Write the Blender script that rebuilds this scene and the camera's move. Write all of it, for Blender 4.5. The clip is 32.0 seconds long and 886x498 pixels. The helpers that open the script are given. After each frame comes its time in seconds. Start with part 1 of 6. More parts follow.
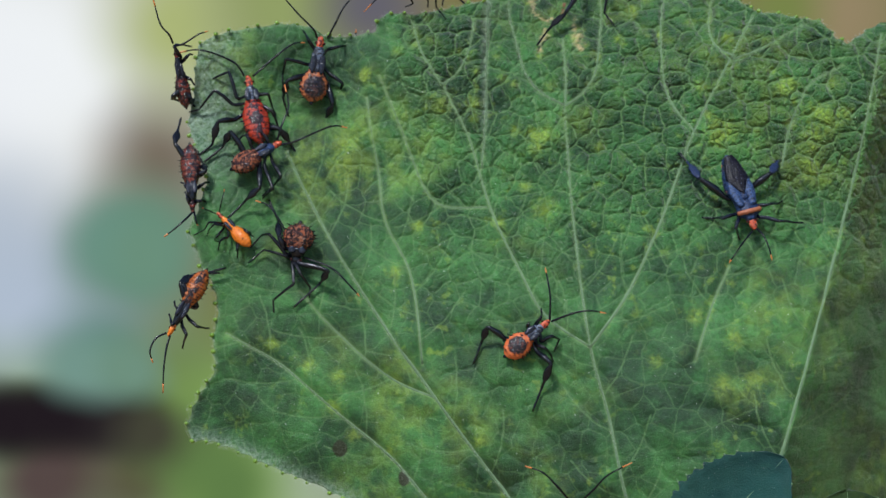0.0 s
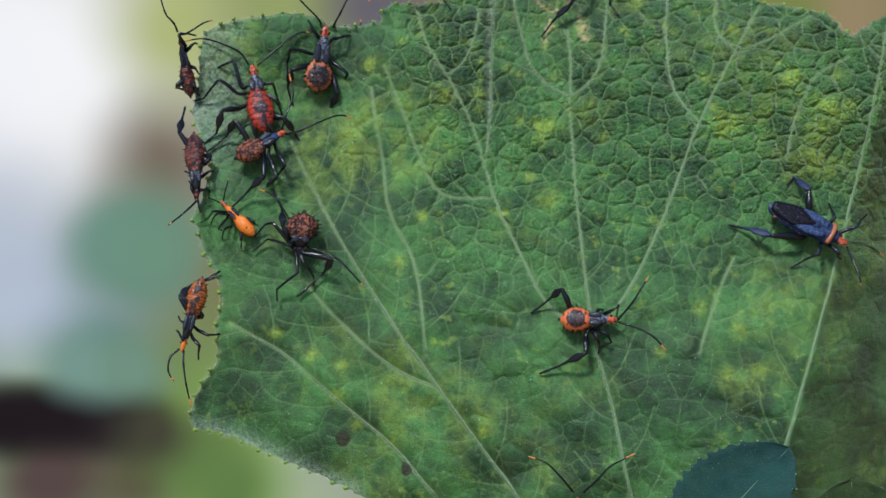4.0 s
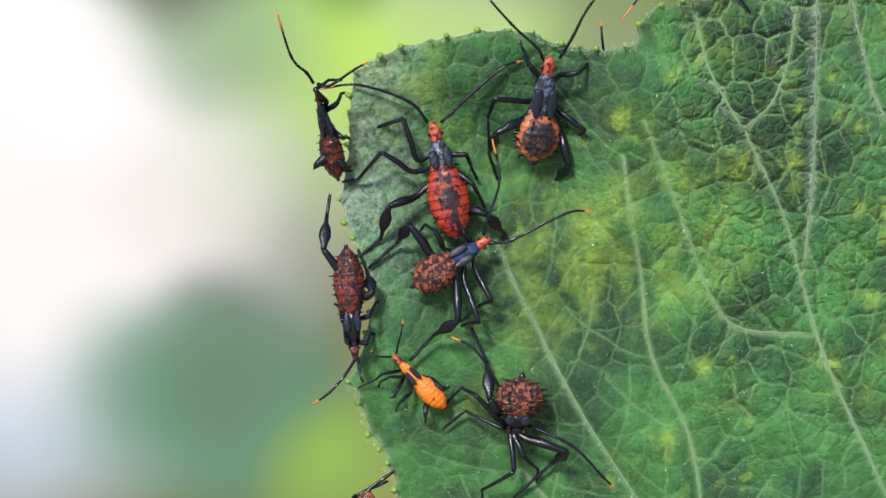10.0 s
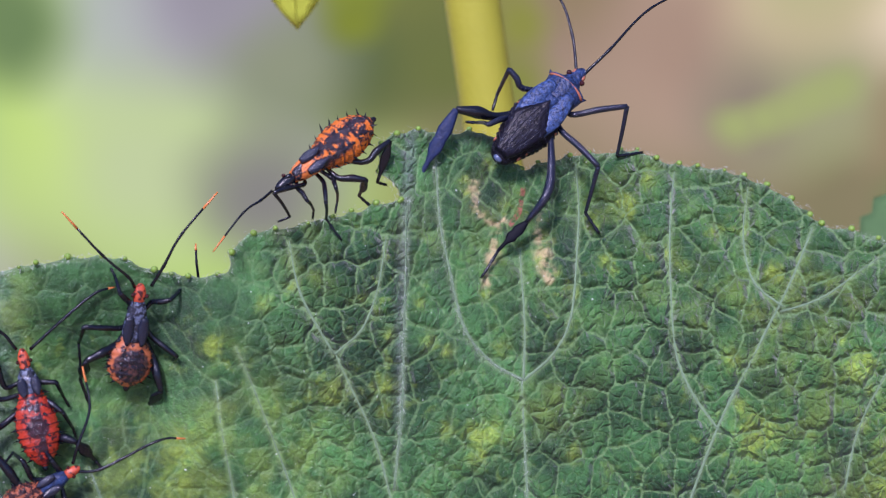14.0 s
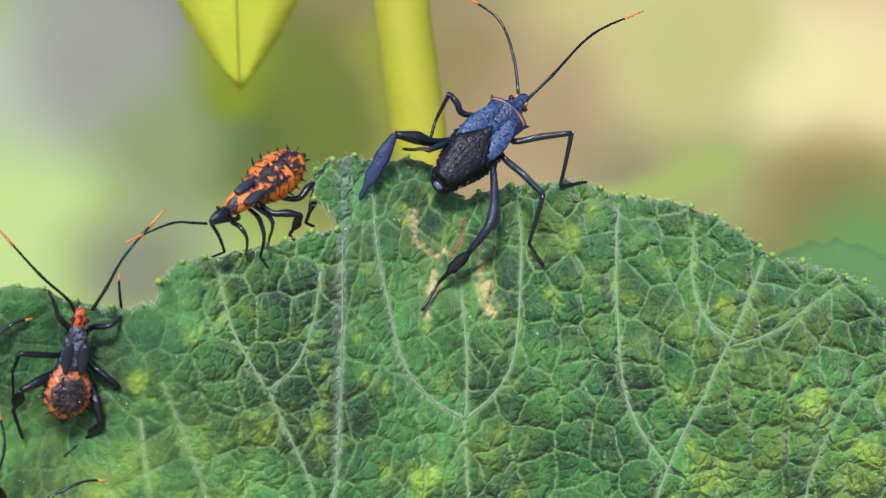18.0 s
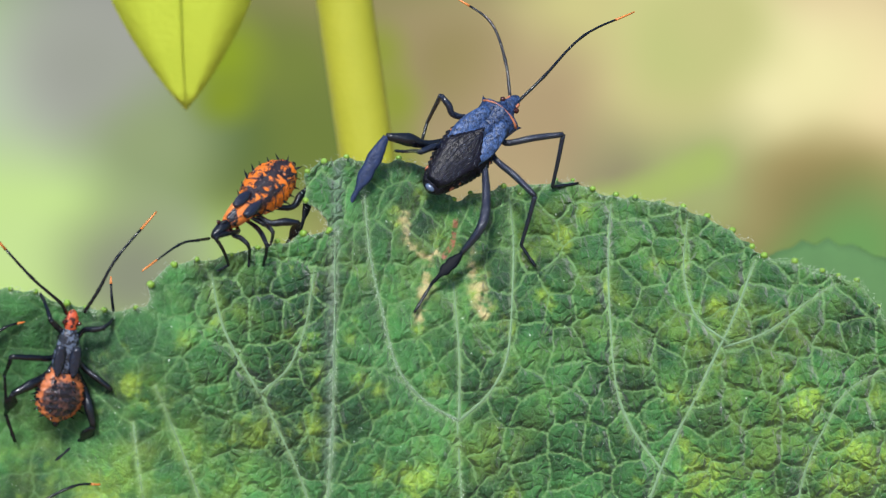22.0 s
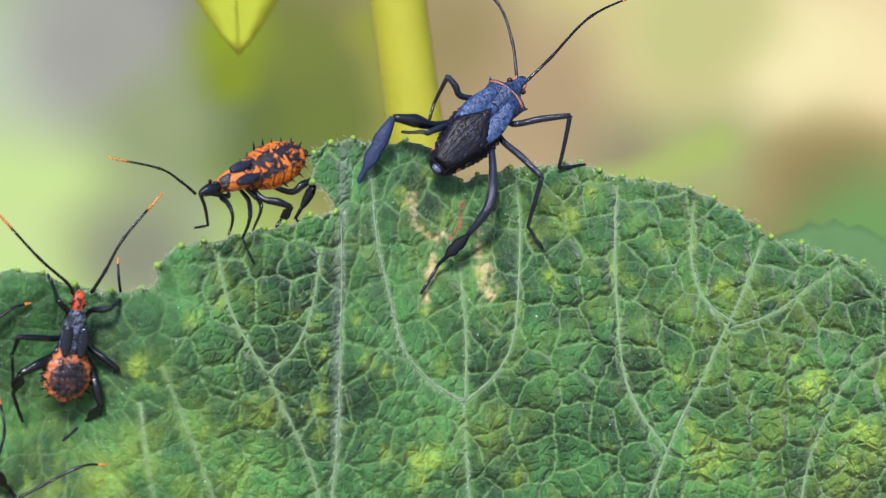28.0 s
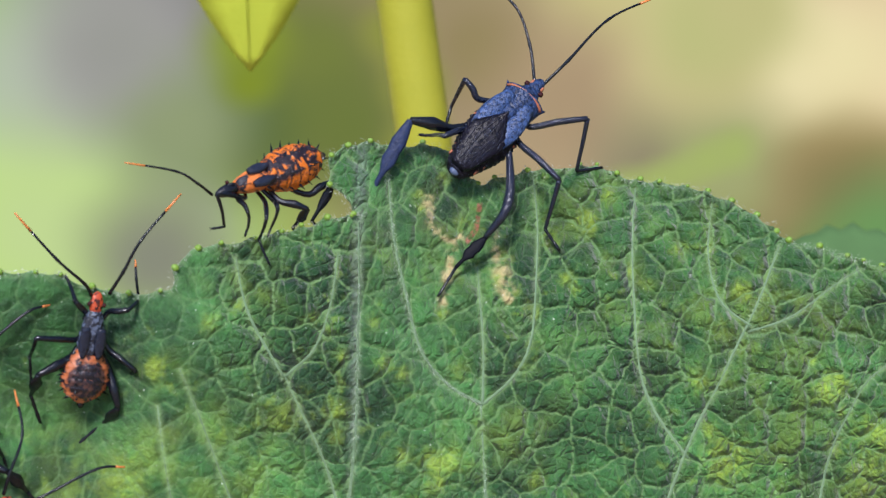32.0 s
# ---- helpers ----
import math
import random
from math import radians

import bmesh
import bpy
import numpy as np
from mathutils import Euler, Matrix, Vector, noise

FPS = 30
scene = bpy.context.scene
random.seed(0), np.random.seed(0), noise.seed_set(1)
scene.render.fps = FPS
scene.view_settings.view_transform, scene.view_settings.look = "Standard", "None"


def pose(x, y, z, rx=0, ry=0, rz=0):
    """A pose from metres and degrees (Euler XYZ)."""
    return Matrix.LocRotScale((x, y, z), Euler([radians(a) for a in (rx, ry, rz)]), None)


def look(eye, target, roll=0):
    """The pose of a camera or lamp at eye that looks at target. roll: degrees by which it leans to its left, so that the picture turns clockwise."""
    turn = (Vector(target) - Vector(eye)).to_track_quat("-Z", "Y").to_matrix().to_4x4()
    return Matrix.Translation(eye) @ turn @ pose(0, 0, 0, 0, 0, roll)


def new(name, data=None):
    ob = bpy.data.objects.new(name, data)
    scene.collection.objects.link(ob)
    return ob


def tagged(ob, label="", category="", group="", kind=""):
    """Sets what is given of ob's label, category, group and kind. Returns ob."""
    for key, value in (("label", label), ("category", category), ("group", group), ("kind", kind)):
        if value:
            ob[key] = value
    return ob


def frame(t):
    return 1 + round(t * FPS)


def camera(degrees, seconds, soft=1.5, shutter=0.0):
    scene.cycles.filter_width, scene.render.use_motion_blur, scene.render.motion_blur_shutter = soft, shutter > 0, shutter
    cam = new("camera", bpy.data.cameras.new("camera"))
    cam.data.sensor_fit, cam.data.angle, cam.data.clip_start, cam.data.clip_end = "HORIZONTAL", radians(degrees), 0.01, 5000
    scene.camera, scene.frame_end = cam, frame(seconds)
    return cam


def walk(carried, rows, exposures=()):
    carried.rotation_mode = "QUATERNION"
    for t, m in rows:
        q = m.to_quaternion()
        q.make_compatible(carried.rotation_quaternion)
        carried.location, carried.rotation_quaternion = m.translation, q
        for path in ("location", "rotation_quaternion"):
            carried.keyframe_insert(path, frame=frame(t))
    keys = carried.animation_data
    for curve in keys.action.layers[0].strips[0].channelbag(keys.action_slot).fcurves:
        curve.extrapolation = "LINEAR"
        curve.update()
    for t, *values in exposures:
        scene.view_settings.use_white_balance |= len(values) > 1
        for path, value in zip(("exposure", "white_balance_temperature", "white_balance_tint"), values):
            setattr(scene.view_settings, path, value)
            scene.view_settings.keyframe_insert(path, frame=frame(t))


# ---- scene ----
# ---- camera ----
cam = camera(28, 32.0, soft=1.0)
cam.data.dof.use_dof = True
cam.data.dof.focus_distance = 0.378
cam.data.dof.aperture_fstop = 58.0


def turned(x, y, z, yaw, pitch, roll):
    """A camera pose from its eye and its yaw (to the left of +y), pitch and roll in degrees."""
    a, p = radians(yaw), radians(pitch)
    ahead = Vector((-math.sin(a) * math.cos(p), math.cos(a) * math.cos(p), math.sin(p)))
    return look((x, y, z), Vector((x, y, z)) + ahead, roll)


WALK = [
    (0, 0.0671, -0.5041, 0.3477, 11.74, 1.60, -2.88),
    (0.5, 0.0665, -0.5044, 0.3473, 11.68, 1.64, -2.79),
    (1, 0.0670, -0.5042, 0.3466, 11.73, 1.72, -2.70),
    (1.5, 0.0669, -0.5035, 0.3450, 11.83, 1.65, -2.69),
    (2, 0.0676, -0.5033, 0.3431, 11.90, 1.81, -2.55),
    (2.5, 0.0694, -0.5019, 0.3408, 12.08, 2.10, -2.53),
    (3, 0.0688, -0.5022, 0.3413, 12.07, 2.04, -2.57),
    (3.5, 0.0676, -0.5027, 0.3424, 11.94, 1.92, -2.58),
    (5.5, 0.0641, -0.5048, 0.3489, 11.67, 1.08, -2.75),
    (6, 0.0665, -0.5036, 0.3443, 11.83, 1.53, -2.62),
    (6.5, 0.0691, -0.5018, 0.3395, 12.19, 2.06, -2.44),
    (7, 0.0684, -0.5026, 0.3417, 12.25, 1.85, -2.65),
    (7.5, 0.0625, -0.5063, 0.3541, 11.77, 0.59, -3.05),
    (8, 0.0612, -0.5079, 0.3596, 11.94, 0.34, -3.19),
    (8.5, 0.0554, -0.4761, 0.3709, 12.69, -0.55, -3.23),
    (9, 0.0323, -0.3696, 0.3863, 13.67, -2.64, -2.74),
    (9.5, 0.0085, -0.3259, 0.4154, 14.17, -6.89, -2.86),
    (10, 0.0013, -0.3187, 0.4876, 16.54, -17.73, -3.84),
    (10.5, -0.0075, -0.3061, 0.5181, 15.56, -20.67, -3.51),
    (11, -0.0069, -0.3085, 0.5140, 14.77, -19.51, -3.33),
    (11.5, -0.0037, -0.3101, 0.5076, 13.91, -19.33, -3.13),
    (12, 0.0015, -0.3060, 0.5123, 14.38, -15.66, -2.77),
    (12.5, 0.0137, -0.3066, 0.5100, 15.75, -13.49, -2.80),
    (13, 0.0139, -0.3069, 0.5074, 10.60, -15.25, -1.76),
    (13.5, 0.0164, -0.3075, 0.5083, 6.89, -15.41, -1.02),
    (14, 0.0160, -0.3109, 0.5133, 5.60, -15.68, -0.60),
    (14.5, 0.0163, -0.3080, 0.5131, 5.26, -15.16, -0.33),
    (16.5, 0.0024, -0.3011, 0.5010, 0.39, -10.56, 0.85),
    (17, 0.0025, -0.3004, 0.5012, 1.33, -12.58, 0.76),
    (17.5, 0.0027, -0.2994, 0.5009, 1.40, -13.08, 0.46),
    (18, 0.0036, -0.2980, 0.5007, 1.46, -13.12, 0.47),
    (18.5, 0.0036, -0.2980, 0.5007, 1.05, -13.04, 0.50),
    (19, 0.0036, -0.2980, 0.5007, 0.99, -13.12, 0.43),
    (19.5, 0.0036, -0.2980, 0.5007, 0.71, -13.05, 0.18),
    (20, 0.0036, -0.2980, 0.5007, 0.96, -13.05, 0.31),
    (20.5, 0.0036, -0.2980, 0.5007, 0.74, -12.91, 0.08),
    (21, 0.0036, -0.2980, 0.5007, 0.93, -12.98, 0.01),
    (21.5, 0.0036, -0.2980, 0.5007, 0.81, -12.94, -0.17),
    (22, 0.0036, -0.2980, 0.5007, 1.20, -13.06, 0.29),
    (22.5, 0.0036, -0.2980, 0.5007, 1.20, -13.09, 0.20),
    (23, 0.0036, -0.2980, 0.5007, 1.17, -13.06, 0.03),
    (23.5, 0.0036, -0.2980, 0.5007, 1.51, -13.32, 0.09),
    (24, 0.0036, -0.2980, 0.5007, 1.21, -13.37, 0.13),
    (24.5, 0.0036, -0.2980, 0.5007, 1.48, -13.40, 0.11),
    (25, 0.0036, -0.2980, 0.5007, 1.54, -13.56, 0.22),
    (25.5, 0.0036, -0.2980, 0.5007, 1.60, -13.60, 0.28),
    (27.5, 0.0036, -0.2980, 0.5007, 1.46, -13.65, 0.32),
    (28, 0.0036, -0.2980, 0.5007, 1.42, -13.67, 0.27),
    (28.5, 0.0036, -0.2980, 0.5007, 1.56, -13.70, 0.17),
    (29, 0.0036, -0.2980, 0.5007, 1.77, -13.75, 0.29),
    (29.5, 0.0036, -0.2980, 0.5007, 1.72, -13.78, 0.24),
    (30, 0.0036, -0.2980, 0.5007, 1.75, -13.79, 0.30),
    (30.5, 0.0036, -0.2980, 0.5007, 1.54, -13.77, 0.11),
    (31, 0.0036, -0.2980, 0.5007, 1.54, -13.91, 0.18),
    (31.5, 0.0036, -0.2980, 0.5007, 1.85, -13.93, 0.21),
    (32, 0.0036, -0.2980, 0.5007, 1.99, -13.58, 0.22),
]
LIGHTNESS = [(0, -0.42, 5850, 8), (8, -0.2, 6080, 14), (9, 0.03, 6600, 1), (10, 0.05, 6050, 8), (11, -0.08, 5950, 9), (12, -0.22, 6150, 9), (13, -0.4, 6350, 2), (14, -0.08, 5450, 44), (14.5, 0.0, 5700, 30), (16.5, 0.12, 6750, 4), (17, 0.12, 6750, 4), (18, 0.15, 6000, 11), (20, 0.15, 6000, 9), (23, 0.16, 6050, 8), (24, 0.22, 6250, 12), (25, 0.0, 6300, 11), (27.5, 0.2, 5950, 15), (28.5, 0.2, 5950, 15), (30, 0.04, 5850, 16), (32, 0.0, 5900, 17)]
walk(cam, [(t, turned(*row)) for t, *row in WALK], LIGHTNESS)

# ---- light ----
SUN_ELEVATION, SUN_TURN = 55, 190
world = bpy.data.worlds.new("world")
scene.world = world
world.use_nodes = True
wt = world.node_tree
sky = wt.nodes.new("ShaderNodeTexSky")
sky.sky_type, sky.sun_disc = "NISHITA", False
sky.sun_elevation, sky.sun_rotation = radians(SUN_ELEVATION), radians(SUN_TURN)
wt.links.new(sky.outputs[0], wt.nodes["Background"].inputs[0])
wt.nodes["Background"].inputs[1].default_value = 0.13
lamp = bpy.data.lights.new("sun", "SUN")
lamp.energy, lamp.angle, lamp.color = 4.2, radians(12), (1.0, 0.95, 0.86)
sun = new("sun", lamp)
sd = Vector((math.sin(radians(SUN_TURN)) * math.cos(radians(SUN_ELEVATION)), math.cos(radians(SUN_TURN)) * math.cos(radians(SUN_ELEVATION)), math.sin(radians(SUN_ELEVATION))))
sun.matrix_world = look(sd * 4, (0, 0, 0.4))


# ---- materials ----
def lin(r, g, b):
    """A linear colour from 0..255 values."""
    f = lambda v: v / 255 / 12.92 if v < 10.3 else ((v / 255 + 0.055) / 1.055) ** 2.4
    return (f(r), f(g), f(b), 1)


class Mat:
    """A node material with short ways to add nodes."""

    def __init__(self, name, rough=0.5, metal=0.0, spec=0.5):
        self.m = bpy.data.materials.new(name)
        self.m.use_nodes = True
        self.t = self.m.node_tree
        self.b = self.t.nodes["Principled BSDF"]
        self.b.inputs["Roughness"].default_value = rough
        self.b.inputs["Metallic"].default_value = metal
        self.b.inputs["Specular IOR Level"].default_value = spec
        self.coord = self.n("ShaderNodeTexCoord").outputs["Object"]

    def n(self, kind, **props):
        node = self.t.nodes.new(kind)
        for key, value in props.items():
            if key == "operation":
                node.operation = value
            elif key == "blend":
                node.blend_type = value
            elif key == "feature":
                node.feature = value
            elif key == "attribute":
                node.attribute_name = value
        return node

    def put(self, value, socket):
        if isinstance(value, (int, float)):
            socket.default_value = value
        elif isinstance(value, tuple):
            socket.default_value = value
        else:
            self.t.links.new(value, socket)

    def math(self, op, a, b=0.0, c=0.0):
        node = self.n("ShaderNodeMath", operation=op)
        for v, s in zip((a, b, c), node.inputs):
            self.put(v, s)
        return node.outputs[0]

    def noise(self, scale, detail=3.0, rough=0.55, vec=None):
        node = self.n("ShaderNodeTexNoise")
        self.put(vec or self.coord, node.inputs["Vector"])
        node.inputs["Scale"].default_value, node.inputs["Detail"].default_value, node.inputs["Roughness"].default_value = scale, detail, rough
        return node.outputs["Fac"]

    def cells(self, scale, feature="DISTANCE_TO_EDGE", vec=None):
        node = self.n("ShaderNodeTexVoronoi", feature=feature)
        self.put(vec or self.coord, node.inputs["Vector"])
        node.inputs["Scale"].default_value = scale
        return node.outputs["Distance"]

    def net(self, scale, vec):
        """Distance to the lines of a flat polygon net, in cells."""
        node = self.n("ShaderNodeTexVoronoi", feature="DISTANCE_TO_EDGE")
        node.voronoi_dimensions = "2D"
        self.put(vec, node.inputs["Vector"])
        node.inputs["Scale"].default_value, node.inputs["Randomness"].default_value = scale, 0.9
        return node.outputs["Distance"]

    def ramp(self, value, lo, hi, a=0.0, b=1.0):
        node = self.n("ShaderNodeMapRange")
        node.interpolation_type = "SMOOTHSTEP"
        for v, s in zip((value, lo, hi, a, b), node.inputs):
            self.put(v, s)
        return node.outputs[0]

    def mix(self, fac, a, b, blend="MIX"):
        node = self.n("ShaderNodeMixRGB", blend=blend)
        for v, s in zip((fac, a, b), node.inputs):
            self.put(v, s)
        return node.outputs[0]

    def xyz(self):
        node = self.n("ShaderNodeSeparateXYZ")
        self.put(self.coord, node.inputs[0])
        return node.outputs

    def attr(self, name):
        return self.n("ShaderNodeAttribute", attribute=name).outputs["Fac"]

    def near(self, point, radius, soft):
        """1 within radius of a point of the object's space, falling to 0 over soft."""
        node = self.n("ShaderNodeVectorMath", operation="DISTANCE")
        self.put(self.coord, node.inputs[0])
        node.inputs[1].default_value = point
        return self.ramp(node.outputs["Value"], radius, radius + soft, 1.0, 0.0)

    def bump(self, height, distance, strength=1.0):
        node = self.n("ShaderNodeBump")
        node.inputs["Strength"].default_value, node.inputs["Distance"].default_value = strength, distance
        self.put(height, node.inputs["Height"])
        self.t.links.new(node.outputs[0], self.b.inputs["Normal"])

    def color(self, value):
        self.put(value, self.b.inputs["Base Color"])
        return self.m


def leaf_material(name, dark, mid, spot, vein, lace=True):
    m = Mat(name, rough=0.4, spec=0.44)
    tone = m.ramp(m.noise(55, 5, 0.62), 0.34, 0.66)
    col = m.mix(tone, dark, mid)
    haze = m.math("MULTIPLY", m.ramp(m.noise(30, 4), 0.46, 0.66), m.ramp(m.noise(190, 4), 0.35, 0.62))
    col = m.mix(m.math("MULTIPLY", haze, 0.34), col, spot)
    fleck = m.math("MULTIPLY", m.ramp(m.noise(340, 3), 0.55, 0.7), m.ramp(m.noise(48, 2), 0.42, 0.64))
    col = m.mix(m.math("MULTIPLY", fleck, 0.4), col, spot)
    sep = m.xyz()
    flat = m.n("ShaderNodeCombineXYZ")
    m.put(sep[0], flat.inputs[0]), m.put(sep[2], flat.inputs[1])
    warp = m.n("ShaderNodeMixRGB", blend="ADD")
    nz = m.n("ShaderNodeTexNoise")
    m.put(m.coord, nz.inputs["Vector"])
    nz.inputs["Scale"].default_value, nz.inputs["Detail"].default_value = 300, 3
    m.put(0.0019, warp.inputs[0]), m.put(flat.outputs[0], warp.inputs[1]), m.put(nz.outputs["Color"], warp.inputs[2])
    coarse = m.net(170, warp.outputs[0])
    fine = m.net(560, warp.outputs[0])
    bead = m.ramp(m.net(1500, warp.outputs[0]), -0.02, 0.25)
    height = m.math("MULTIPLY", m.noise(2200, 4, 0.7), 0.26)
    if lace:
        puff = m.attr("puff")
        small = tuple(0.5 * v + 0.5 * w for v, w in zip(mid, vein))
        sick = m.math("MULTIPLY", m.attr("yellow"), m.ramp(m.noise(420, 4, 0.65), 0.28, 0.6, 0.2, 1.0))
        col = m.mix(m.math("MULTIPLY", sick, 0.74), col, spot)
        # Random brightness by cell paints the shading that its slope would give.
        shade = m.n("ShaderNodeMixRGB", blend="MULTIPLY")
        m.put(1.0, shade.inputs[0]), m.put(col, shade.inputs[1])
        lum = m.math("MULTIPLY", m.ramp(m.attr("cell"), 0.0, 1.0, 0.72, 1.25), m.ramp(m.noise(900, 4, 0.7), 0.25, 0.75, 0.78, 1.2))
        gray = m.n("ShaderNodeCombineXYZ")
        for k in range(3):
            m.put(lum, gray.inputs[k])
        m.put(gray.outputs[0], shade.inputs[2])
        broken = m.ramp(m.noise(420, 2), 0.3, 0.56, 0.3, 1.0)
        lines = m.math("MAXIMUM", m.ramp(coarse, 0.016, 0.055, 1.0, 0.0), m.math("MULTIPLY", m.ramp(fine, 0.02, 0.10, 0.34, 0.0), broken))
        col = m.mix(m.math("MULTIPLY", lines, m.math("ADD", 0.16, m.math("MULTIPLY", puff, 0.56))), shade.outputs[0], small)
        twig = m.ramp(m.attr("twig"), 0.12, 0.38, 1.0, 0.0)
        col = m.mix(m.math("MULTIPLY", twig, 0.34), col, small)
        col = m.mix(m.math("MULTIPLY", m.attr("rib"), 0.5), col, vein)
        col = m.mix(m.math("MULTIPLY", m.attr("rim"), 0.45), col, lin(140, 168, 118))
        col = m.mix(m.math("MULTIPLY", m.attr("dry"), m.ramp(m.noise(420, 3), 0.34, 0.6)), col, lin(206, 186, 134))
        col = m.mix(m.math("MULTIPLY", m.ramp(m.attr("scorch"), 0.3, 0.8), m.ramp(m.noise(900, 2), 0.36, 0.6)), col, lin(150, 92, 72))
        col = m.mix(m.ramp(m.math("ADD", m.attr("blot"), m.math("MULTIPLY", m.noise(500, 3), 0.4)), 0.55, 0.75), col, lin(44, 50, 24))
        down = m.math("MULTIPLY", m.attr("frost"), m.ramp(m.noise(1100, 4, 0.7), 0.3, 0.66))
        col = m.mix(m.math("MULTIPLY", down, 0.6), col, lin(170, 190, 172))
        big = m.math("MULTIPLY", m.ramp(coarse, -0.02, 0.22), 1.0)
        little = m.math("MULTIPLY", m.ramp(fine, -0.04, 0.3), 0.34)
        height = m.math("ADD", height, m.math("MULTIPLY", m.math("ADD", m.math("ADD", big, little), m.math("MULTIPLY", bead, 0.1)), puff))
    # Pale hairs; this mix also paints the blade's sheen into the colour.
    hair_sheen = m.ramp(m.noise(2600, 2), 0.64, 0.8)
    col = m.mix(m.math("MULTIPLY", hair_sheen, 0.22), col, lin(190, 205, 190))
    # White hair specks, with their sparkle painted in.
    speck = m.ramp(m.noise(1500, 2), 0.73, 0.77)
    col = m.mix(m.math("MULTIPLY", speck, 0.7), col, lin(222, 230, 220))
    m.bump(height, 0.0013, 1.0)
    m.b.inputs["Sheen Weight"].default_value, m.b.inputs["Sheen Roughness"].default_value = 0.2, 0.4
    m.b.inputs["Specular IOR Level"].default_value = 0.44 if lace else 0.2
    m.put(m.math("ADD", 0.22 if lace else 0.55, m.math("MULTIPLY", m.noise(500, 3), 0.22)), m.b.inputs["Roughness"])
    return m.color(col)


def shell_material(name, base, dark, cover, grain=900, rough=0.26, patch=None, size=0.0, hem=0.0, rings=0.0, stripe=0.0, lumps=0.0003):
    """Horny skin: base and dark blotches; patch: a dark plate round a point; hem: where a barred margin begins; rings: dark seams across; stripe: half width of a broken dark band along the back."""
    m = Mat(name, rough=rough, spec=0.6)
    blot = m.ramp(m.noise(grain, 3, 0.6), 0.66 - cover * 0.35, 0.74 - cover * 0.35)
    col = m.mix(m.math("MULTIPLY", m.noise(260, 2), 0.7), base, tuple(min(1, c * 1.35) for c in base[:3]) + (1,))
    col = m.mix(m.math("MULTIPLY", blot, 0.92), col, dark)
    x, y, z = m.xyz()
    if patch:
        node = m.n("ShaderNodeVectorMath", operation="DISTANCE")
        m.put(m.coord, node.inputs[0])
        node.inputs[1].default_value = patch
        ragged = m.math("ADD", node.outputs["Value"], m.math("MULTIPLY", m.noise(900, 3), size * 0.5))
        plate = m.math("MULTIPLY", m.ramp(ragged, size * 1.15, size * 1.35, 1.0, 0.0), m.ramp(m.noise(1500, 3), 0.2, 0.36))
        col = m.mix(plate, col, m.mix(m.ramp(m.noise(1000, 3), 0.45, 0.65), dark, tuple(c * 0.16 + d * 0.9 + 0.012 for c, d in zip(base[:3], dark[:3])) + (1,)))
    if hem:
        bars = m.ramp(m.math("SINE", m.math("MULTIPLY", x, 4200.0)), 0.35, 0.75)
        outer = m.ramp(m.math("ABSOLUTE", y), hem, hem * 1.15)
        col = m.mix(m.math("MULTIPLY", bars, outer), col, dark)
    if rings:
        seam = m.ramp(m.math("SINE", m.math("ADD", m.math("MULTIPLY", x, rings), m.math("MULTIPLY", m.noise(500, 2), 2.0))), 0.72, 0.95)
        col = m.mix(m.math("MULTIPLY", seam, 0.75), col, dark)
    if stripe:
        edge = m.math("ADD", m.math("ABSOLUTE", y), m.math("MULTIPLY", m.noise(800, 3), stripe))
        band = m.math("MULTIPLY", m.ramp(edge, stripe * 1.2, stripe * 1.6, 1.0, 0.0), m.ramp(m.noise(700, 2), 0.4, 0.52))
        col = m.mix(m.math("MULTIPLY", band, m.ramp(z, 0.0035, 0.005)), col, dark)
    m.bump(m.math("ADD", m.noise(2400, 3), m.math("MULTIPLY", m.noise(700, 3), 1.2)), lumps, 0.8)
    return m.color(col)


def granular(name, color, rough, dots, spec=0.5, relief=0.00014):
    """Horny skin with fine pits; pale dots paint its sparkle into the colour."""
    m = Mat(name, rough=rough, spec=spec)
    pits = m.cells(3000, "F1")
    glints = m.math("MULTIPLY", m.ramp(pits, 0.12, 0.3, 1.0, 0.0), m.ramp(m.noise(1500, 2), 0.5, 0.62))
    col = m.mix(m.ramp(m.noise(1500, 4, 0.65), 0.3, 0.68), tuple(c * 0.22 for c in color[:3]) + (1,), tuple(min(1, c * 1.4) for c in color[:3]) + (1,))
    m.bump(m.math("ADD", m.ramp(pits, 0.0, 0.5), m.noise(1200, 3)), relief, 0.8)
    return m.color(m.mix(m.math("MULTIPLY", glints, dots), col, lin(150, 165, 190)))


def plain(name, color, rough=0.5, grain=1500, spread=0.5, bump=0.0002, spec=0.5):
    m = Mat(name, rough=rough, spec=spec)
    dim = tuple(c * (1 - spread) for c in color[:3]) + (1,)
    m.bump(m.noise(grain * 1.6, 3), bump, 0.5)
    return m.color(m.mix(m.noise(grain, 4), dim, color))


LEAF = leaf_material("leaf_green", (0.011, 0.052, 0.014, 1), (0.060, 0.198, 0.045, 1), (0.31, 0.45, 0.045, 1), (0.30, 0.45, 0.18, 1))
LEAF_SMALL = leaf_material("leaf_blue_green", (0.005, 0.032, 0.032, 1), (0.014, 0.066, 0.058, 1), (0.03, 0.1, 0.07, 1), (0.3, 0.4, 0.22, 1), lace=False)
LEAF_OLIVE = leaf_material("leaf_olive", (0.014, 0.036, 0.010, 1), (0.045, 0.085, 0.018, 1), (0.09, 0.13, 0.02, 1), (0.3, 0.4, 0.22, 1), lace=False)
VEIN = plain("leaf_vein", (0.22, 0.34, 0.19, 1), 0.75, 900, 0.45, 0.0003, spec=0.2)
